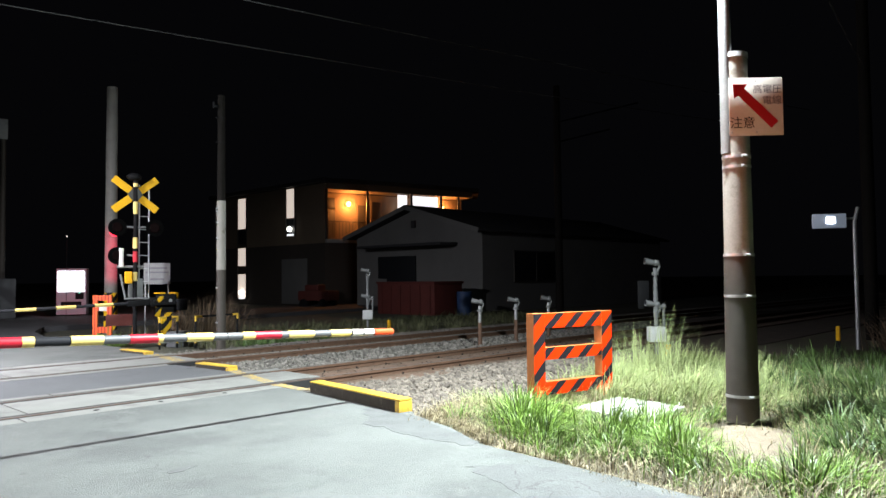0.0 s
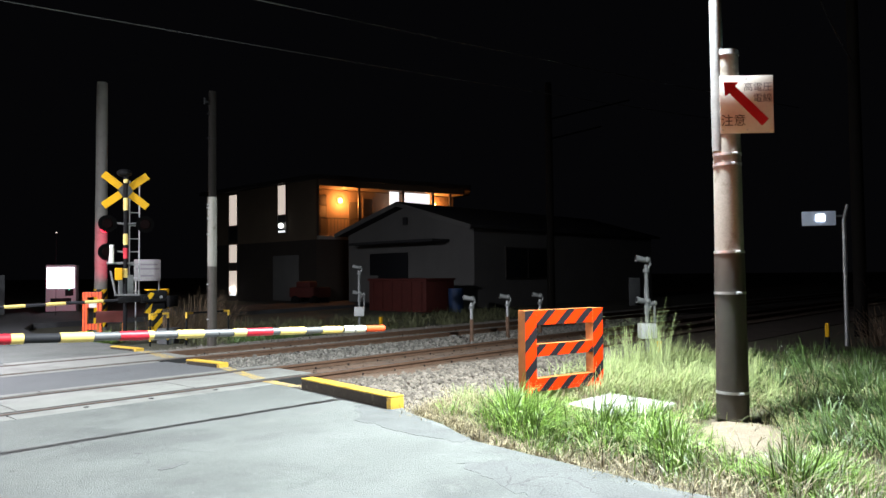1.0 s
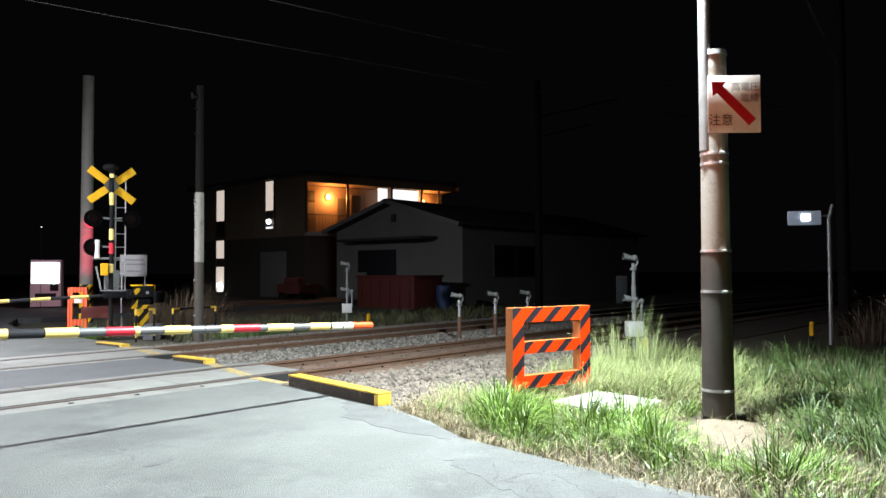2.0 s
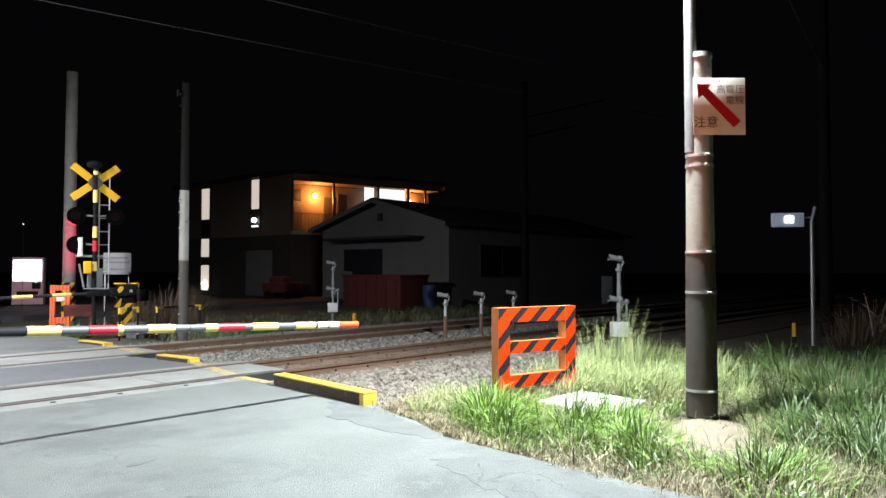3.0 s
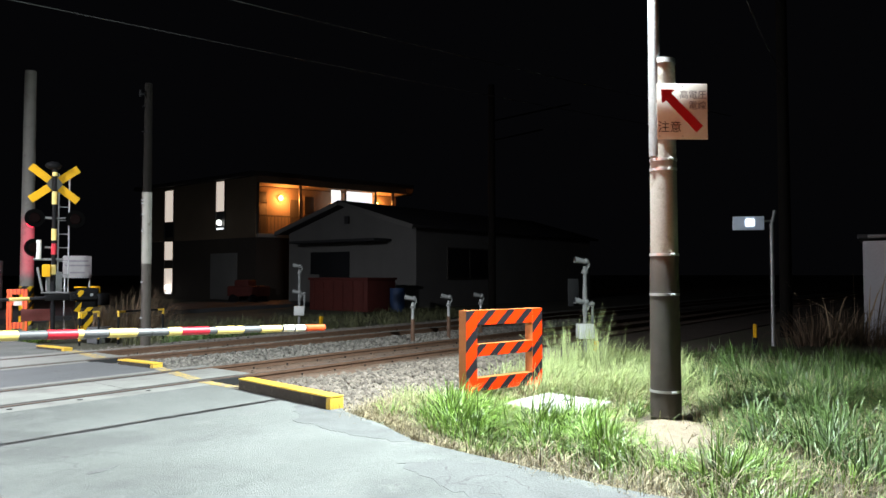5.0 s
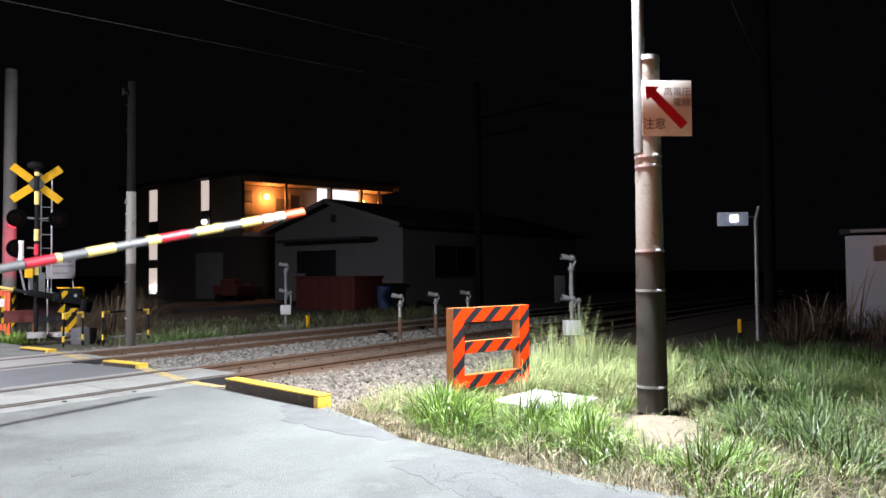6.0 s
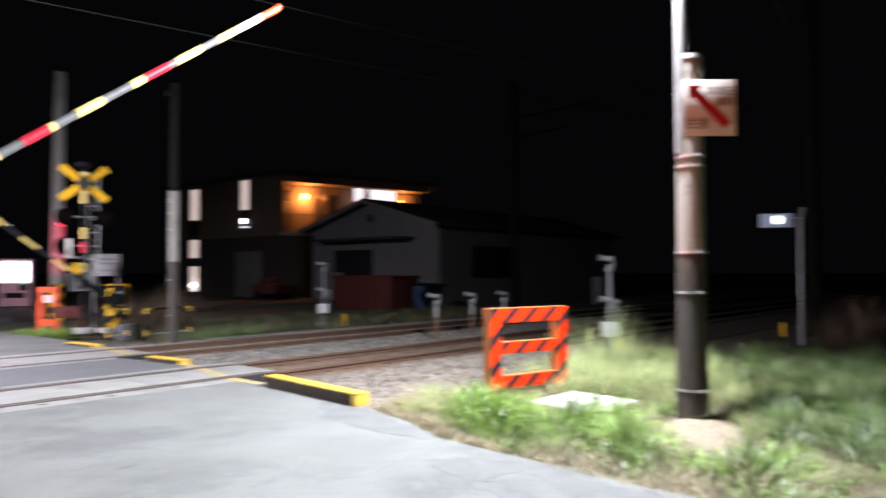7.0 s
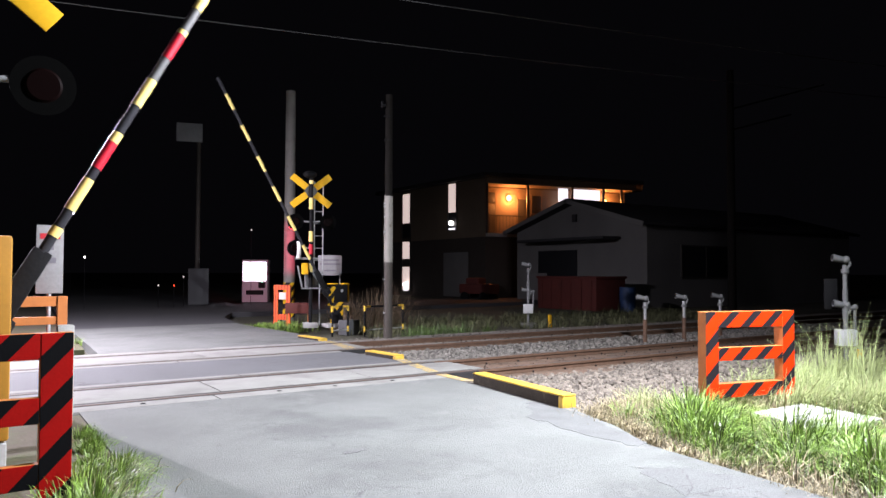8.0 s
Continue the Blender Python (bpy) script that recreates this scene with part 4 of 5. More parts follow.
# ---- obstacle sensors on posts ----
def sensor_head(t, z, side):
    b = bm_()
    rod(b, (-0.02, 0, z), (side * 0.17, 0, z + 0.03), 0.042, 0.055, 16)
    ball(b, (0.02, 0, z), 0.055, seg=12)
    head = part("sensor_head", b, SENSOR_GREY, t, "grey tubular sensor head")
    b = bm_()
    rod(b, (side * 0.171, 0, z + 0.03), (side * 0.176, 0, z + 0.03), 0.04, seg=14)
    part("glass", b, GLASS_DARK, head)
    b = bm_()
    rod(b, (0.055, 0, z), (0.075, 0, z - 0.07), 0.02, seg=8)
    rod(b, (0.075, 0, z - 0.07), (0.02, 0, z - 0.16), 0.018, seg=8)
    part("hose", b, SENSOR_GREY, t)


def sensor_post(at, height, label, double=False):
    t = thing("sensor_post", label, "sensor", at, "obstacle sensors along the track")
    b = bm_()
    rod(b, (0, 0, 0), (0, 0, height - 0.08), 0.032, 0.030, 14)
    part("post", b, GALVANISED if not double else SENSOR_GREY, t)
    sensor_head(t, height, -1)
    b = bm_()
    rod(b, (0, 0, height - 0.20), (0, 0, height - 0.15), 0.055, seg=14)
    part("collar", b, SENSOR_GREY, t)
    if double:
        b = bm_()
        box(b, (0.26, 0.20, 0.24), (0, 0, double), bevel=0.015)
        part("junction_box", b, PALE_PAINT, t, "pale grey junction box")
        sensor_head(t, double + 0.48, -1)
        b = bm_()
        rod(b, (0.13, 0, double), (0.13, 0, double + 0.46), 0.022, seg=10)
        rod(b, (0.02, 0, double + 0.44), (0.13, 0, double + 0.44), 0.03, seg=10)
        ball(b, (0.13, 0, double + 0.45), 0.045)
        part("second_conduit", b, SENSOR_GREY, t)
        b = bm_()
        rod(b, (0, 0, 0.75), (0, 0, 1.2), 0.04, 0.036, seg=14)
        part("sleeve", b, SENSOR_GREY, t)
        b = bm_()
        box(b, (0.42, 0.34, 0.14), (0, 0, 0.06), bevel=0.015)
        part("plinth", b, DECK_CONCRETE, t, "low concrete plinth")
    else:
        b = bm_()
        rod(b, (0, 0, 0), (0, 0, height - 0.42), 0.042, 0.040, 14)
        part("foot_tube", b, RUST, t, "rusty foot tube")
    return t


sensor_post(pose(12.62, 14.75, -0.15, 0, 0, -42), 1.66, "tall pale sensor post with two heads beside the far track", 0.50)
sensor_post(pose(11.02, 5.68, -0.13, 0, 0, -42), 1.64, "tall pale sensor post with two heads above the long grass", 0.48)
shield = bm_()
box(shield, (0.19, 0.02, 0.46), (-0.16, 0.12, 1.12), bevel=0.01)
solid("shield_plate", shield, DARK_METAL, "dark steel plate behind the sensor post", "plate", pose(11.02, 5.68, -0.13, 0, 0, -42))
for x in (11.35, 12.55, 13.76):
    sensor_post(pose(x, 9.75, -0.10, 0, 0, -42), 0.90, "short sensor post standing between the two tracks")
for x, y in ((13.2, 14.55), (11.15, 5.55), (13.5, 3.65)):
    stake = thing("marker_stake", "thin yellow marker stake standing in the verge", "stake", pose(x, y, -0.16), "marker stakes")
    b = bm_()
    box(b, (0.07, 0.07, 0.34), (0, 0, 0.17), bevel=0.006)
    part("stake_foot", b, SIGN_YELLOW if y != 3.65 else DARK_METAL, stake)
    if y == 3.65:
        b = bm_()
        box(b, (0.06, 0.06, 0.24), (0, 0, 0.46), bevel=0.006)
        part("yellow_band", b, SIGN_YELLOW, stake)


# ---- right of the road: lit panel on a post, white shed ----
rs = thing("road_sign", "small lit panel on a thin post beside the road", "sign", pose(14.6, 3.62, -0.16, 0, 0, -62))
b = bm_()
rod(b, (0, 0, 0), (0, 0, 2.40), 0.04, 0.035, 14)
part("post", b, GALVANISED, rs)
b = bm_()
box(b, (0.56, 0.06, 0.26), (-0.42, -0.02, 2.42), bevel=0.012)
panel = part("panel", b, PANEL_LIT, rs, "dimly glowing bluish panel")
b = bm_()
box(b, (0.15, 0.012, 0.13), (-0.40, -0.058, 2.43), bevel=0.02)
part("bright_spot", b, PANEL_CORE, panel)
b = bm_()
rod(b, (-0.15, 0, 2.46), (0.05, 0, 2.46), 0.018, seg=8)
rod(b, (0.0, 0, 2.40), (0.06, 0, 2.66), 0.03, seg=8)
part("bracket", b, GALVANISED, rs)

shed = thing("storage_shed", "stained white sheet-metal shed with a dark flat roof", "shed", pose(17.4, 2.53, -0.16, 0, 0, -83))
b = bm_()
box(b, (2.6, 2.0, 2.15), (1.3, 1.0, 1.075), bevel=0.015)
part("wall", b, WHITE_WALL, shed)
b = bm_()
box(b, (2.8, 2.2, 0.09), (1.3, 1.0, 2.24), bevel=0.015)
part("roof", b, ROOF, shed)
b = bm_()
rod(b, (0.1, -0.13, 2.24), (2.6, -0.13, 2.24), 0.04, seg=10)
part("gutter", b, GALVANISED, shed)

# ---- two-storey apartment house ----
apt = thing("apartment_house", "two-storey apartment house with lit corridor and slit windows", "house", pose(23.7, 31.1, -0.16))
WING = pose(0, 0, 0, 0, 0, -13)  # the corridor side runs at a slant


def wing(name, size, at, mat, label="", bevel=0.01, parent=None):
    b = bm_()
    box(b, size, at, bevel=bevel)
    return part(name, b, mat, parent or apt, label, at=None if parent else WING)


b = bm_()
prism(b, [(0, 0.05), (9.2, -2.1), (12, 0), (12, 11.5), (0, 11.5)], 0, 3.4)
part("lower_wall", b, WALL_DARK, apt, "dark ground-floor wall", smooth=False)
b = bm_()
box(b, (0.25, 11.4, 3.2), (0.125, 5.8, 5.0), bevel=0.01)
part("end_wall", b, WALL_TAN, apt, "brown end wall")
wing("corridor_wall", (9.6, 0.2, 2.85), (4.95, 1.40, 4.82), WALL_TAN, "warm-lit corridor wall")
b = bm_()
prism(b, [(0.3, 1.6), (9.2, -0.4), (12, 2), (12, 11.4), (0.3, 11.4)], 3.4, 6.0)
part("core", b, WALL_DARK, apt, smooth=False)
wing("corridor_floor", (9.7, 1.5, 0.2), (4.9, 0.65, 3.50), CONCRETE)
b = bm_()
prism(b, [(-0.3, -0.25), (9.6, -2.55), (12.4, 0), (12.4, 11.8), (-0.3, 11.8)], 6.62, 6.84)
part("roof", b, ROOF, apt, smooth=False)
wing("corridor_ceiling", (9.5, 1.4, 0.34), (4.9, 0.68, 6.45), WALL_TAN)
for x in (0.06, 2.52, 5.35, 7.40, 8.62):
    wing("corridor_post", (0.12, 0.10, 2.7), (x, 0.0, 4.93), FRAME_DARK)
for x0, x1 in ((0.12, 2.46), (2.58, 4.99), (5.1, 7.3)):
    rail_ = wing("balustrade", (x1 - x0, 0.05, 0.05), ((x0 + x1) / 2, 0.0, 4.55), FRAME_DARK, "dark corridor railing")
    for i in range(int((x1 - x0) / 0.20)):
        wing("baluster", (0.025, 0.025, 0.92), (x0 + 0.1 + i * 0.20, 0.0, 4.08), FRAME_DARK, parent=rail_)
for x, w, z0, z1, m in ((0.75, 0.85, 3.62, 5.30, FRAME_DARK), (0.75, 0.80, 5.36, 5.95, GLASS_DARK), (2.95, 0.85, 3.62, 5.62, FRAME_DARK), (3.75, 0.62, 4.85, 5.85, GLASS_DARK)):
    d = wing("corridor_door" if z0 < 4 else "corridor_window", (w, 0.06, z1 - z0), (x, 1.28, (z0 + z1) / 2), m)
    for sx in (-w / 2, w / 2):
        wing("frame", (0.05, 0.07, z1 - z0 + 0.06), (x + sx, 1.275, (z0 + z1) / 2), WALL_TAN, parent=d)
for x in (1.95, 8.25):
    b = bm_()
    ball(b, (x, 1.18, 5.66), 0.15, (1, 0.7, 1.1), 14)
    part("wall_lamp", b, SCONCE, apt, "warm globe wall lamp", at=WING)
wing("lit_window", (1.75, 0.05, 0.95), (6.75, 0.72, 5.80), WINDOW_WHITE, "bright white lit opening")
wing("lit_window", (0.62, 0.05, 1.35), (5.16, 0.70, 5.62), WINDOW_WHITE, "bright white lit opening")
for x, watts in ((1.95, 250), (8.25, 200)):
    p = pose(23.7, 31.1, -0.16) @ WING @ Vector((x, 0.85, 5.62))
    lamp_light("corridor_light", "POINT", tuple(p), watts * 1.25, (1.0, 0.33, 0.075), 0.12)


def slit_window(y, pieces, w=0.62):
    win = None
    z0, z1 = min(p[0] for p in pieces), max(p[1] for p in pieces)
    b = bm_()
    for s in (-1, 1):
        box(b, (0.10, 0.06, z1 - z0 + 0.16), (-0.02, y + s * (w / 2 + 0.03), (z0 + z1) / 2))
    for z in (z0 - 0.05, z1 + 0.05):
        box(b, (0.10, w + 0.12, 0.08), (-0.02, y, z))
    win = part("slit_window", b, FRAME_DARK, apt, "tall narrow lit window", smooth=False)
    for a, c, m in pieces:
        b = bm_()
        box(b, (0.04, w, c - a - 0.03), (-0.005, y, (a + c) / 2))
        part("pane", b, m, win)


slit_window(3.14, [(4.90, 6.56, WINDOW_LIT), (3.95, 4.90, GLASS_DARK)], 0.78)
slit_window(8.22, [(4.55, 6.42, WINDOW_LIT), (3.62, 4.55, GLASS_DARK)], 0.92)
slit_window(8.22, [(2.30, 3.40, WINDOW_LIT), (0.40, 1.82, WINDOW_LIT)], 0.92)
for y, z in ((3.10, 4.28), (8.18, 0.70)):
    b = bm_()
    ball(b, (-0.14, y, z), 0.15, seg=14)
    part("porch_bulb", b, DOT_WHITE, apt, "round white lamp")
    b = bm_()
    box(b, (0.05, 0.6, 0.10), (-0.08, y, z - 0.33))
    part("lamp_sill", b, WINDOW_WHITE, apt)
b = bm_()
box(b, (0.05, 2.4, 2.5), (-0.06, 2.75, 1.35), bevel=0.01)
part("pale_shutter", b, WALL_GREY, apt, "pale ground-floor shutter")

# ---- gabled house in the dark ----
hs = thing("gabled_house", "dark single-storey house with a low gable and grey walls", "house", pose(23.5, 20.0, -0.16))
b = bm_()
pts = [(0, 0), (8.25, 0), (8.25, 3.45), (4.12, 4.62), (0, 3.45)]
near = [b.verts.new((0, y, z)) for y, z in pts]
away = [b.verts.new((16, y, z)) for y, z in pts]
b.faces.new(near)
b.faces.new(away[::-1])
for i in range(5):
    j = (i + 1) % 5
    b.faces.new((near[i], away[i], away[j], near[j]))
part("wall", b, WALL_GREY, hs, smooth=False)
for s in (-1, 1):
    b = bm_()
    box(b, (17.0, 4.75, 0.12), (7.9, 4.12 + s * 2.20, 4.12), (-s * 15.9, 0, 0), bevel=0.01)
    part("roof_slope", b, ROOF, hs)
    b = bm_()
    box(b, (0.06, 4.70, 0.20), (-0.62, 4.12 + s * 2.20, 4.08), (-s * 15.9, 0, 0), bevel=0.01)
    part("barge_board", b, WALL_GREY, hs)
b = bm_()
box(b, (1.1, 5.6, 0.12), (-0.55, 4.2, 2.95), bevel=0.02)
part("lean_to_roof", b, ROOF, hs)
for y, w, z, h in ((5.3, 2.6, 1.35, 2.3),):
    b = bm_()
    box(b, (0.06, w, h), (-0.03, y, z), bevel=0.01)
    part("dark_opening", b, GLASS_DARK, hs)
b = bm_()
box(b, (0.05, 0.9, 1.3), (-0.10, 6.4, 0.8), bevel=0.01)
part("door_panel", b, WALL_GREY, hs, "pale panel in the dark opening")
b = bm_()
box(b, (3.3, 0.05, 1.35), (3.8, -0.025, 1.95), bevel=0.01)
w = part("window", b, GLASS_DARK, hs)
b = bm_()
for x in (2.15, 3.8, 5.45):
    box(b, (0.06, 0.07, 1.4), (x, -0.03, 1.95))
for z in (1.27, 2.63):
    box(b, (3.4, 0.07, 0.06), (3.8, -0.03, z))
part("frame", b, FRAME_DARK, w)
b = bm_()
box(b, (0.10, 0.25, 0.35), (-0.06, 4.12, 3.95), bevel=0.01)
part("gable_vent", b, ROOF, hs)

sk = thing("steel_container", "dull red steel container standing before the dark house", "container", pose(20.9, 21.2, -0.16))
b = bm_()
box(b, (1.6, 3.3, 1.25), (0, 0, 0.63), bevel=0.02)
part("body", b, SKIP_RED, sk)
for i in range(6):
    b = bm_()
    box(b, (0.05, 0.09, 1.1), (-0.82, -1.4 + 0.56 * i, 0.63), bevel=0.01)
    part("rib", b, SKIP_RED, sk)
b = bm_()
box(b, (1.7, 3.4, 0.09), (0, 0, 1.28), bevel=0.02)
part("rim", b, SKIP_RED, sk)
b = bm_()
rod(b, (0, 0, 0), (0, 0, 0.92), 0.29, 0.30, 20)
solid("plastic_barrel", b, BLUE_PAINT, "blue plastic barrel beside the red container", "barrel", pose(21.2, 19.0, -0.16))
car = thing("parked_cart", "low dark red cart with an amber-lit top by the apartment", "cart", pose(21.9, 29.3, -0.16, 0, 0, 20))
b = bm_()
box(b, (1.0, 1.8, 0.5), (0, 0, 0.65), bevel=0.08)
box(b, (0.7, 0.8, 0.35), (0, 0.2, 1.02), bevel=0.08)
part("body", b, SKIP_RED, car)
for x in (-0.45, 0.45):
    for y in (-0.55, 0.55):
        b = bm_()
        rod(b, (x - 0.06, y, 0.25), (x + 0.06, y, 0.25), 0.25, seg=18)
        part("wheel", b, DARK_METAL, car)

# ---- far end of the road ----
vm = thing("vending_machine", "vending machine with a bright white display and pale cabinet", "vending machine", pose(10.85, 30.75, -0.01, 0, 0, -28))
b = bm_()
box(b, (1.08, 0.72, 1.84), (0, 0.36, 0.92), bevel=0.02)
part("cabinet", b, VEND_BODY, vm)
b = bm_()
box(b, (0.98, 0.02, 0.82), (-0.01, -0.012, 1.33), bevel=0.006)
part("display", b, VEND_LIT, vm, "glowing white display window")
b = bm_()
box(b, (0.74, 0.02, 0.20), (0, -0.012, 0.42), bevel=0.006)
part("pickup_flap", b, DARK_METAL, vm)
b = bm_()
box(b, (0.30, 0.02, 0.26), (0.30, -0.012, 0.74), bevel=0.006)
part("coin_panel", b, DARK_METAL, vm)
b = bm_()
box(b, (0.05, 0.01, 0.03), (0.30, -0.026, 0.86))
part("coin_light", b, glow("green_lamp", (0.2, 1.0, 0.6), 2.0), vm)

ss = thing("street_sign", "dark street sign high on a slim pole with a block foot", "sign", pose(8.1, 29.7, -0.01, 0, 0, -15))
b = bm_()
rod(b, (0, 0, 0), (0, 0, 7.2), 0.10, 0.08, 16)
part("post", b, POLE_WRAP, ss)
b = bm_()
box(b, (0.98, 0.05, 0.74), (-0.36, -0.12, 6.88), bevel=0.01)
part("panel", b, SENSOR_GREY, ss)
b = bm_()
box(b, (0.78, 0.6, 1.45), (0.05, 0.1, 0.72), bevel=0.02)
part("block_foot", b, ASPHALT_MID, ss)
for (x, y, z, m, r) in ((4.80, 40.0, 4.25, LAMP_GLASS, 0.13), (3.78, 28.0, 1.81, DOT_WHITE, 0.04), (6.8, 28.0, 0.80, TAIL_RED, 0.035), (6.24, 28.0, 0.81, DOT_DIM, 0.028), (7.14, 28.0, 1.12, DOT_DIM, 0.028), (9.71, 28.0, 2.96, DOT_DIM, 0.028)):
    lt = thing("distant_lamp", "small distant lamp on a thin dark post", "lamp", pose(x, y, -0.01), "distant lamps")
    b = bm_()
    rod(b, (0, 0, 0), (0, 0, z - r * 0.8), 0.008, seg=8)
    part("post", b, DARK_METAL, lt)
    b = bm_()
    ball(b, (0, 0, z), r)
    part("bulb", b, m, lt)

# street lamp across the tracks
fl = thing("street_lamp", "street lamp on a tall grey pole across the tracks", "street lamp", pose(-1.4, 15.0, -0.15))
b = bm_()
rod(b, (0, 0, 0), (0, 0, 5.7), 0.09, 0.06, 18)
part("post", b, GALVANISED, fl)
b = bm_()
rod(b, (0, 0, 5.6), (0.75, -0.35, 5.68), 0.025, seg=10)
part("arm", b, GALVANISED, fl)
b = bm_()
box(b, (0.46, 0.20, 0.09), (0.80, -0.40, 5.655), (0, 0, -26), bevel=0.02)
h2 = part("lamp_head", b, PALE_PAINT, fl)
b = bm_()
box(b, (0.34, 0.14, 0.012), (0.80, -0.40, 5.60), (0, 0, -26), bevel=0.004)
part("lens", b, LAMP_GLASS, h2)


# ---- verges ----
b = bm_()
prism(b, [(4.02, -8), (40, -8), (40, 5.0), (11, 5.3), (7.2, 5.15), (5.3, 5.1), (4.9, 4.9), (4.6, 4.3), (4.3, 3.7), (4.1, 2.5)], -0.4, -0.055)
solid("verge", b, SOIL, "grassy verge of dry soil beside the road", "verge", kind="structure", smooth=False)
b = bm_()
prism(b, [(-20, -8), (-3.0, -8), (-3.0, 1.0), (0.74, 3.0), (0.91, 4.4), (0.93, 5.6), (0.95, 7.4), (-20, 7.4)], -0.4, -0.008)
solid("verge", b, SOIL, "grassy verge of dry soil beside the road", "verge", kind="structure", smooth=False)
b = bm_()
prism(b, [(-20, 13.9), (1.88, 13.9), (2.1, 18), (2.9, 30), (-20, 30)], -0.4, -0.05)
solid("verge", b, SOIL, "dark weedy verge beyond the tracks", "verge", kind="structure", smooth=False)


# ---- grass: tufts of single tapering, drooping blades ----
LEVELS = (0.0, 0.35, 0.68, 0.88)
WIDTHS = (0.8, 1.0, 0.75, 0.42)


def blades(name, feet, height, mat, label, lean=0.6, width=0.0035, category="grass", seed=1):
    """feet: rows of x, y, ground, height factor and the heading towards which the blade falls."""
    rng = np.random.default_rng(seed)
    n = len(feet)
    x, y, z, k, a = feet.T
    h = k * rng.uniform(*height, n)
    droop = np.clip(rng.gamma(2.2, 0.45, n) * lean, 0.05, 1.7)
    bend = h * np.clip(droop * rng.uniform(0.5, 1.0, n), 0, 1.05)
    w = width * rng.uniform(0.55, 1.35, n)
    turn = a + rng.normal(0, 0.5, n)
    side = turn + 1.571 + rng.normal(0, 0.5, n)
    rows = []
    for t, ww in zip(LEVELS, WIDTHS):
        cx, cy = x + np.cos(turn) * bend * t ** 1.7, y + np.sin(turn) * bend * t ** 1.7
        cz = z + h * (t - 0.42 * np.minimum(droop, 1.5) * t ** 2.6)
        for s in (-1, 1):
            rows.append(np.stack((cx + s * w * ww * np.cos(side), cy + s * w * ww * np.sin(side), cz), 1))
    rows.append(np.stack((x + np.cos(turn) * bend, y + np.sin(turn) * bend, z + h * (1 - 0.48 * np.minimum(droop, 1.5))), 1))
    verts = np.stack(rows, 1).reshape(-1, 3)
    base = (np.arange(n) * 9)[:, None]
    quads = np.concatenate([base + np.array((2 * i, 2 * i + 1, 2 * i + 3, 2 * i + 2)) for i in range(3)]).tolist()
    tips = (base + np.array((6, 7, 8))).tolist()
    me = bpy.data.meshes.new(name)
    me.from_pydata(verts.tolist(), [], quads + tips)
    me.materials.append(mat)
    return tagged(new(name, me), label, category, kind="stuff")


def tufts(centres, per, seed, loose=1.0, ground=-0.06):
    """Blades round each tuft centre (x, y, radius, height factor), falling outwards and with the lie of the grass."""
    rng = np.random.default_rng(seed)
    out = []
    for cx, cy, r, k in centres:
        n = max(3, int(per * (0.6 + 0.8 * rng.random())))
        q, a = np.abs(rng.normal(0, 0.5, n)), rng.uniform(0, 6.283, n)
        x, y = cx + np.cos(a) * q * r, cy + np.sin(a) * q * r
        lie = 2.6 * noise.noise((cx * 0.9, cy * 0.9, 7.7)) + rng.normal(0, 0.35)
        fx, fy = np.cos(a) * q * 1.1 + 0.55 * loose * math.cos(lie), np.sin(a) * q * 1.1 + 0.55 * loose * math.sin(lie)
        out.append(np.stack((x, y, np.full(n, ground), k * np.clip(1.15 - 0.3 * q, 0.5, 1.2), np.arctan2(fy, fx)), 1))
    return np.concatenate(out)


def edge_x(y):
    return float(np.interp(y, [-3, 2, 2.4, 2.9, 3.3, 3.75, 4.4, 5.0, 5.4], [4.1, 4.12, 4.2, 4.3, 4.38, 4.5, 4.82, 5.3, 5.9]))


def near_pole(x, y):
    """The trodden bare patch before and round the pole."""
    return (5.05 < x < 6.95 and abs(y / x - 0.385 + 0.03 * noise.noise((x * 3, y * 3, 0))) < 0.052) or math.hypot(x - POLE[0], y - POLE[1]) < 0.22


def on_cover(x, y):
    return abs(x - 6.54) < 0.46 and abs(y - 3.68) < 0.44


def before_cover(x, y):
    """Low growth before the slab and the striped frame."""
    return 5.55 < x < 6.75 and 3.0 < y < 4.55


def scatter(x0, x1, y0, y1, count, seed, radius, tall, bare=-0.25, power=1.0, inset=0.10):
    rng = np.random.default_rng(seed)
    out = []
    while len(out) < count:
        x, y = x0 + (x1 - x0) * rng.random() ** power, rng.uniform(y0, y1)
        n = noise.noise((x * 1.1, y * 1.1, 3.1)) + 0.5 * noise.noise((x * 2.7, y * 2.7, 9.4))
        if x < edge_x(y) + inset or near_pole(x, y) or on_cover(x, y) or n < bare:
            continue
        k = rng.uniform(*tall) * (0.72 + 0.65 * max(0.0, n + 0.25))
        if before_cover(x, y):
            k *= 0.5
        out.append((x, y, rng.uniform(*radius), k))
    return out


def straw(x0, x1, y0, y1, count, seed, tall=(0.5, 1.2), power=1.0, inset=0.0, ground=-0.055):
    rng = np.random.default_rng(seed)
    out = []
    while len(out) < count:
        x, y = x0 + (x1 - x0) * rng.random() ** power, rng.uniform(y0, y1)
        if x < edge_x(y) + inset or on_cover(x, y) or (near_pole(x, y) and rng.random() < 0.72):
            continue
        out.append((x, y, ground, rng.uniform(*tall), rng.uniform(0, 6.283)))
    return np.array(out)


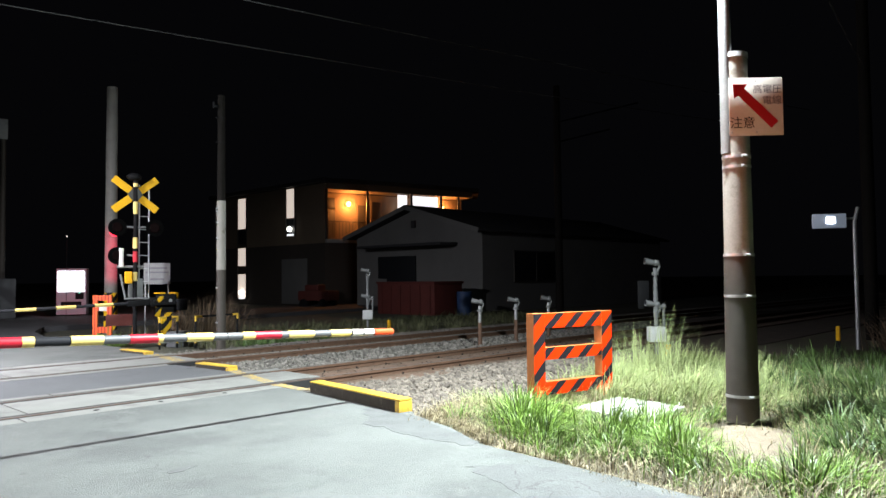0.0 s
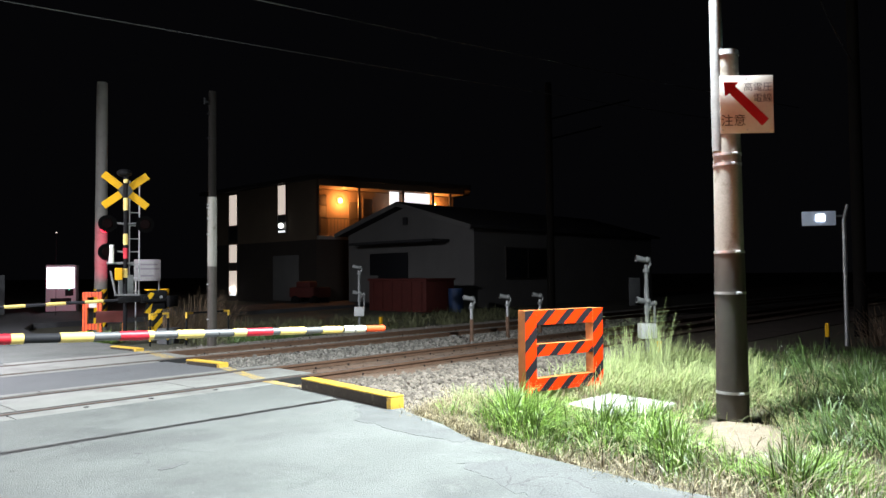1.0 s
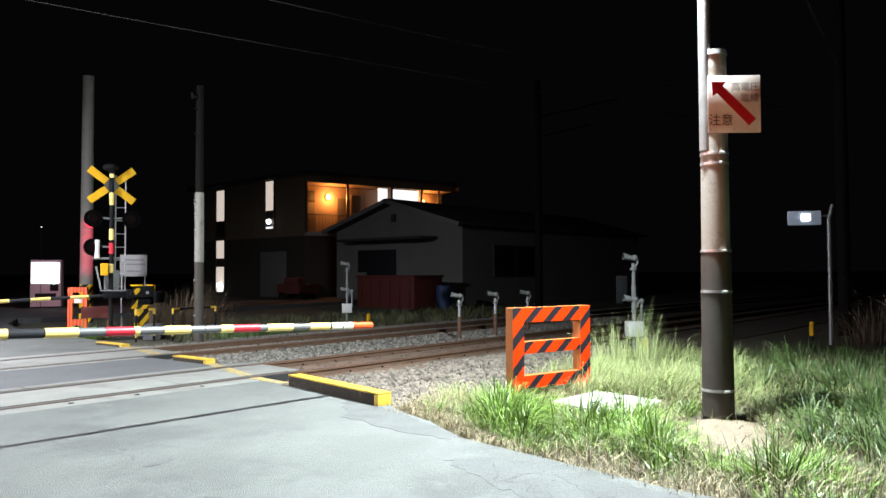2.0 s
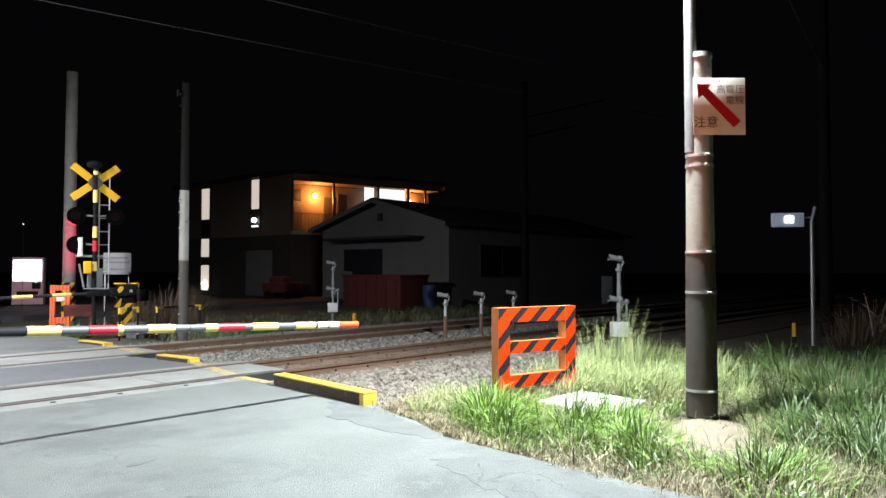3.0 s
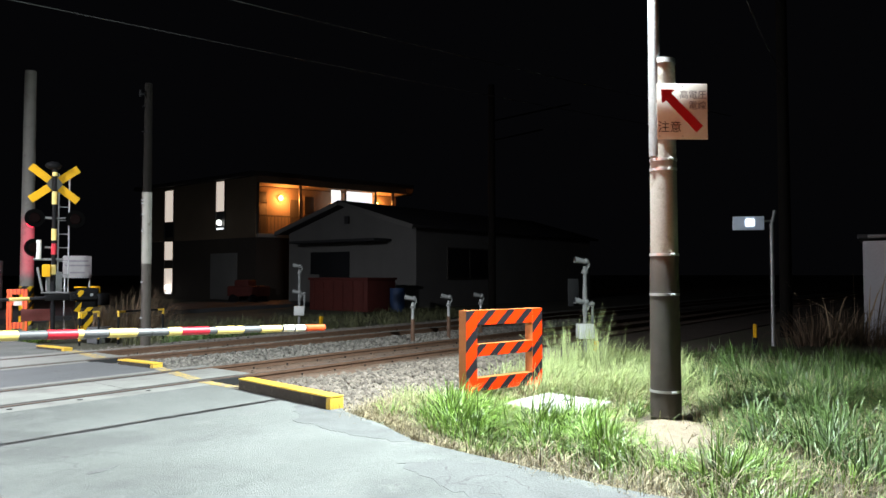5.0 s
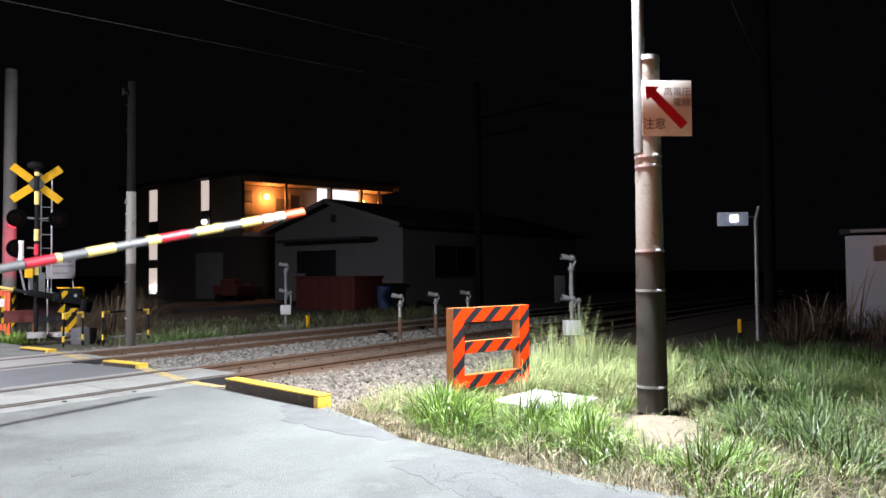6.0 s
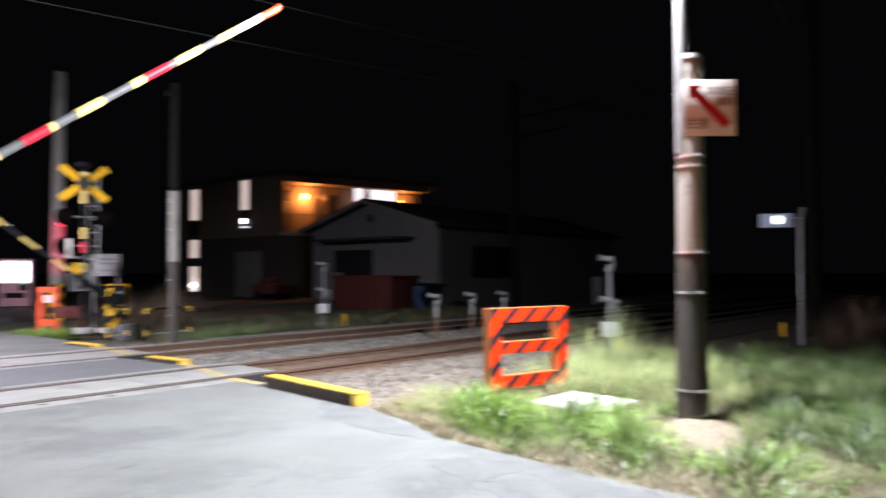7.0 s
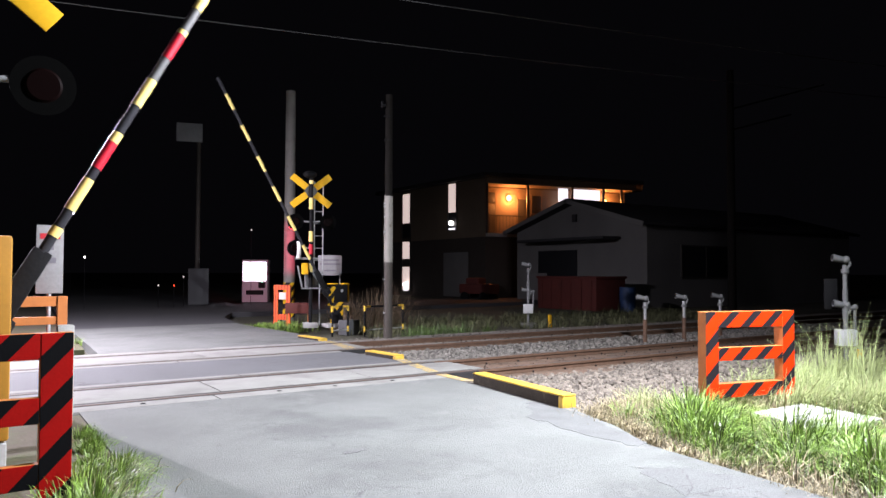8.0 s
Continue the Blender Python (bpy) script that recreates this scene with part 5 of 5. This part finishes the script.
# bushy tufts that stand out along the road edge
EDGE = [(5.17, 3.95, 0.31, 1.12), (5.00, 3.70, 0.26, 1.0), (5.38, 4.12, 0.28, 0.9), (5.48, 3.85, 0.26, 0.75), (4.86, 3.46, 0.22, 0.75)]
EDGE += [(5.20, 3.06, 0.32, 0.95), (5.42, 3.22, 0.30, 0.85), (5.52, 2.90, 0.32, 0.95), (5.18, 2.66, 0.32, 1.0), (4.98, 2.42, 0.26, 0.8), (4.80, 2.80, 0.22, 0.6)]
EDGE += [(4.80, 1.52, 0.28, 0.75), (5.10, 1.42, 0.24, 0.7)]
BIG = [(6.35, 1.55, 0.40, 1.0), (6.75, 1.85, 0.42, 1.05), (6.2, 1.15, 0.38, 1.0), (5.75, 1.02, 0.36, 0.95), (5.45, 0.72, 0.34, 0.9), (7.2, 1.5, 0.42, 1.1), (6.9, 1.1, 0.40, 1.0), (7.3, 2.15, 0.36, 0.95), (5.95, 1.62, 0.26, 0.75), (6.6, 0.7, 0.4, 1.0), (7.4, 0.6, 0.45, 1.1), (6.0, 0.4, 0.4, 0.9)]
BIG += scatter(7.3, 9.8, -1.2, 3.3, 38, 61, (0.32, 0.48), (0.75, 1.1), bare=-0.05)
blades("grass", tufts(EDGE, 360, 11, 0.5), (0.20, 0.50), GRASS, "bright green bushy tufts along the road edge", 1.2, 0.0040, seed=21)
blades("grass", tufts(BIG, 170, 13, 1.0), (0.20, 0.46), COOL_GRASS, "bushy green tufts lying over beyond the trodden patch", 1.5, 0.0044, seed=23)
blades("grass", tufts(scatter(4.2, 6.6, 0.2, 5.0, 150, 5, (0.12, 0.24), (0.45, 0.85), bare=0.02), 26, 12), (0.12, 0.36), GRASS, "fresh green grass between the road and the pole", 1.1, 0.0040, seed=22)
blades("grass", tufts(scatter(6.4, 9.8, -1.2, 3.2, 150, 6, (0.14, 0.28), (0.4, 0.8), bare=0.05), 34, 18, 1.5), (0.14, 0.32), COOL_GRASS, "low green grass between the bushy tufts", 1.2, 0.0034, seed=33)
blades("grass", tufts(scatter(6.5, 9.4, -0.6, 3.3, 70, 62, (0.22, 0.40), (0.6, 1.0), bare=-0.5), 46, 19, 1.4), (0.18, 0.44), PALE_GRASS, "pale withering grass laid over the thick green", 1.7, 0.0034, seed=44)
blades("grass", tufts(scatter(9.0, 13.0, -1.8, 4.2, 260, 7, (0.18, 0.40), (0.6, 1.15), bare=-0.05), 44, 14, 1.3), (0.14, 0.36), COOL_GRASS, "rank green grass towards the dark end of the verge", 1.1, 0.0040, seed=24)
blades("grass", tufts(scatter(6.9, 10.2, 3.0, 5.2, 120, 8, (0.2, 0.38), (0.65, 1.15), bare=-0.2), 80, 15, 1.0), (0.20, 0.50), PALE_GRASS, "long pale green grass behind the striped frame", 1.3, 0.0036, seed=25)
blades("grass", tufts(scatter(5.7, 7.3, 4.1, 5.2, 34, 9, (0.14, 0.26), (0.6, 1.0)), 50, 16), (0.12, 0.34), PALE_GRASS, "pale grass growing through the striped frame", 1.0, 0.0030, seed=26)
blades("dry_grass", tufts(scatter(4.2, 9.5, -1.0, 5.1, 700, 10, (0.14, 0.30), (0.5, 1.0), bare=-0.6), 20, 17, 1.6), (0.10, 0.42), STRAW, "dry straw lying among the green tufts", 1.6, 0.0028, seed=27)
blades("dry_grass", straw(4.1, 12.0, -1.5, 5.1, 17000, 31, power=1.4), (0.05, 0.20), STRAW, "dry straw-coloured thatch over the verge", 1.7, 0.0028, seed=28)
blades("grass", straw(4.2, 12.5, -1.5, 5.1, 6000, 32, power=1.2, inset=0.1), (0.06, 0.20), PALE_GRASS, "short pale grass covering the verge", 1.0, 0.0034, seed=29)
blades("dry_grass", tufts([(8.2, 4.5, 0.6, 1.0), (8.8, 4.5, 0.7, 1.2), (7.7, 4.6, 0.5, 0.9), (9.4, 4.8, 0.6, 1.1), (8.4, 4.1, 0.5, 0.9)], 70, 41, 1.0), (0.40, 0.86), PALE_GRASS, "tall pale seed stalks behind the cover", 0.5, 0.0026, seed=30)
rim = np.random.default_rng(77)
ragged_edge = [(edge_x(y) + rim.normal(0.02, 0.05), y, 0.10, rim.uniform(0.5, 1.0)) for y in rim.uniform(0.0, 5.2, 190)]
blades("dry_grass", tufts(ragged_edge, 26, 42, 0.5, ground=-0.045), (0.03, 0.13), STRAW, "pale dry grass at the ragged edge of the asphalt", 1.6, 0.0026, seed=34)
blades("dry_grass", tufts([(5.0, 4.95, 0.35, 0.9), (5.3, 5.05, 0.4, 0.9), (4.8, 4.7, 0.25, 0.8), (5.7, 5.1, 0.4, 0.8)], 330, 43, 0.6, ground=-0.055), (0.05, 0.17), STRAW, "pale dry grass where the verge meets the stones", 1.4, 0.0026, seed=35)
blades("grass", tufts([(0.62, 4.5, 0.28, 1.0), (0.68, 4.95, 0.26, 0.9), (0.4, 3.9, 0.3, 0.9), (0.80, 5.5, 0.14, 0.5), (0.85, 6.4, 0.12, 0.5), (0.80, 4.75, 0.2, 0.9), (0.62, 4.3, 0.24, 1.0), (0.9, 5.1, 0.16, 0.7), (0.84, 5.9, 0.12, 0.6), (0.5, 4.1, 0.2, 0.9)], 330, 44, 0.6, ground=-0.02), (0.10, 0.30), GRASS, "green grass round the red striped frame", 1.0, 0.0032, seed=36)
blades("dry_grass", tufts([(0.66, 4.4, 0.3, 1.0), (0.5, 3.9, 0.3, 1.0), (0.82, 5.0, 0.22, 0.9)], 220, 45, 0.6, ground=-0.02), (0.06, 0.24), STRAW, "dry straw round the red striped frame", 1.4, 0.0026, seed=37)
blades("grass", tufts([(6.3, 16.3, 0.5, 0.8), (6.5, 16.9, 0.5, 0.8), (6.35, 17.4, 0.5, 0.6), (6.8, 16.4, 0.5, 0.8), (6.9, 17.3, 0.5, 0.8), (1.75, 15.3, 0.4, 0.7)], 420, 46, 0.6, ground=-0.12), (0.14, 0.36), GRASS, "green grass at the far side of the crossing", 0.8, 0.008, seed=38)


def patchwork(x0, x1, y0, y1, count, seed, radius, tall):
    rng = np.random.default_rng(seed)
    return [(rng.uniform(x0, x1), rng.uniform(y0, y1), rng.uniform(*radius), rng.uniform(*tall)) for _ in range(count)]


blades("weeds", tufts(patchwork(7.8, 22.0, 14.0, 18.5, 330, 51, (0.25, 0.6), (0.5, 1.1)), 30, 47, 0.8, ground=-0.16), (0.10, 0.40), WEED, "rough dark weeds beyond the far track", 0.9, 0.008, seed=39)
blades("grass", tufts(patchwork(8.4, 10.8, 13.75, 14.4, 26, 52, (0.2, 0.35), (0.6, 1.1)), 60, 48, 0.8, ground=-0.16), (0.12, 0.36), COOL_GRASS, "green tufts beside the gravel walkway", 0.8, 0.006, seed=40)
blades("dead_reeds", tufts([(8.8, 16.2, 0.9, 1.0), (9.5, 16.8, 0.9, 1.0), (8.2, 16.4, 0.6, 0.8)], 260, 49, 0.8, ground=-0.15), (0.6, 1.35), REED, "tall dead reeds beside the far pole", 0.7, 0.005, seed=41)
blades("dead_reeds", tufts([(15.2, 3.0, 0.8, 1.0), (16.2, 2.6, 0.8, 1.0), (15.8, 1.8, 1.0, 0.8), (17.0, 1.6, 0.8, 0.8)], 300, 50, 0.8, ground=-0.15), (0.4, 1.1), REED, "dead weeds and stalks before the white shed", 0.9, 0.006, seed=42)
blades("pampas_plumes", tufts([(15.4, 3.0, 0.6, 1.0), (15.9, 2.4, 0.6, 0.9), (16.4, 2.2, 0.6, 0.9)], 5, 53, 0.8, ground=-0.15), (1.3, 1.9), PLUME, "pale drooping pampas plumes before the white shed", 0.9, 0.020, seed=43)


# ---- what moves ----
def motions():
    walk(near_arm, [(t, pose(*NEAR_PIVOT, 0, -a, 0)) for t, a in ARM_TURN])
    walk(far_arm, [(t, pose(*FAR_PIVOT, 0, a, 0)) for t, a in FAR_TURN])


motions()
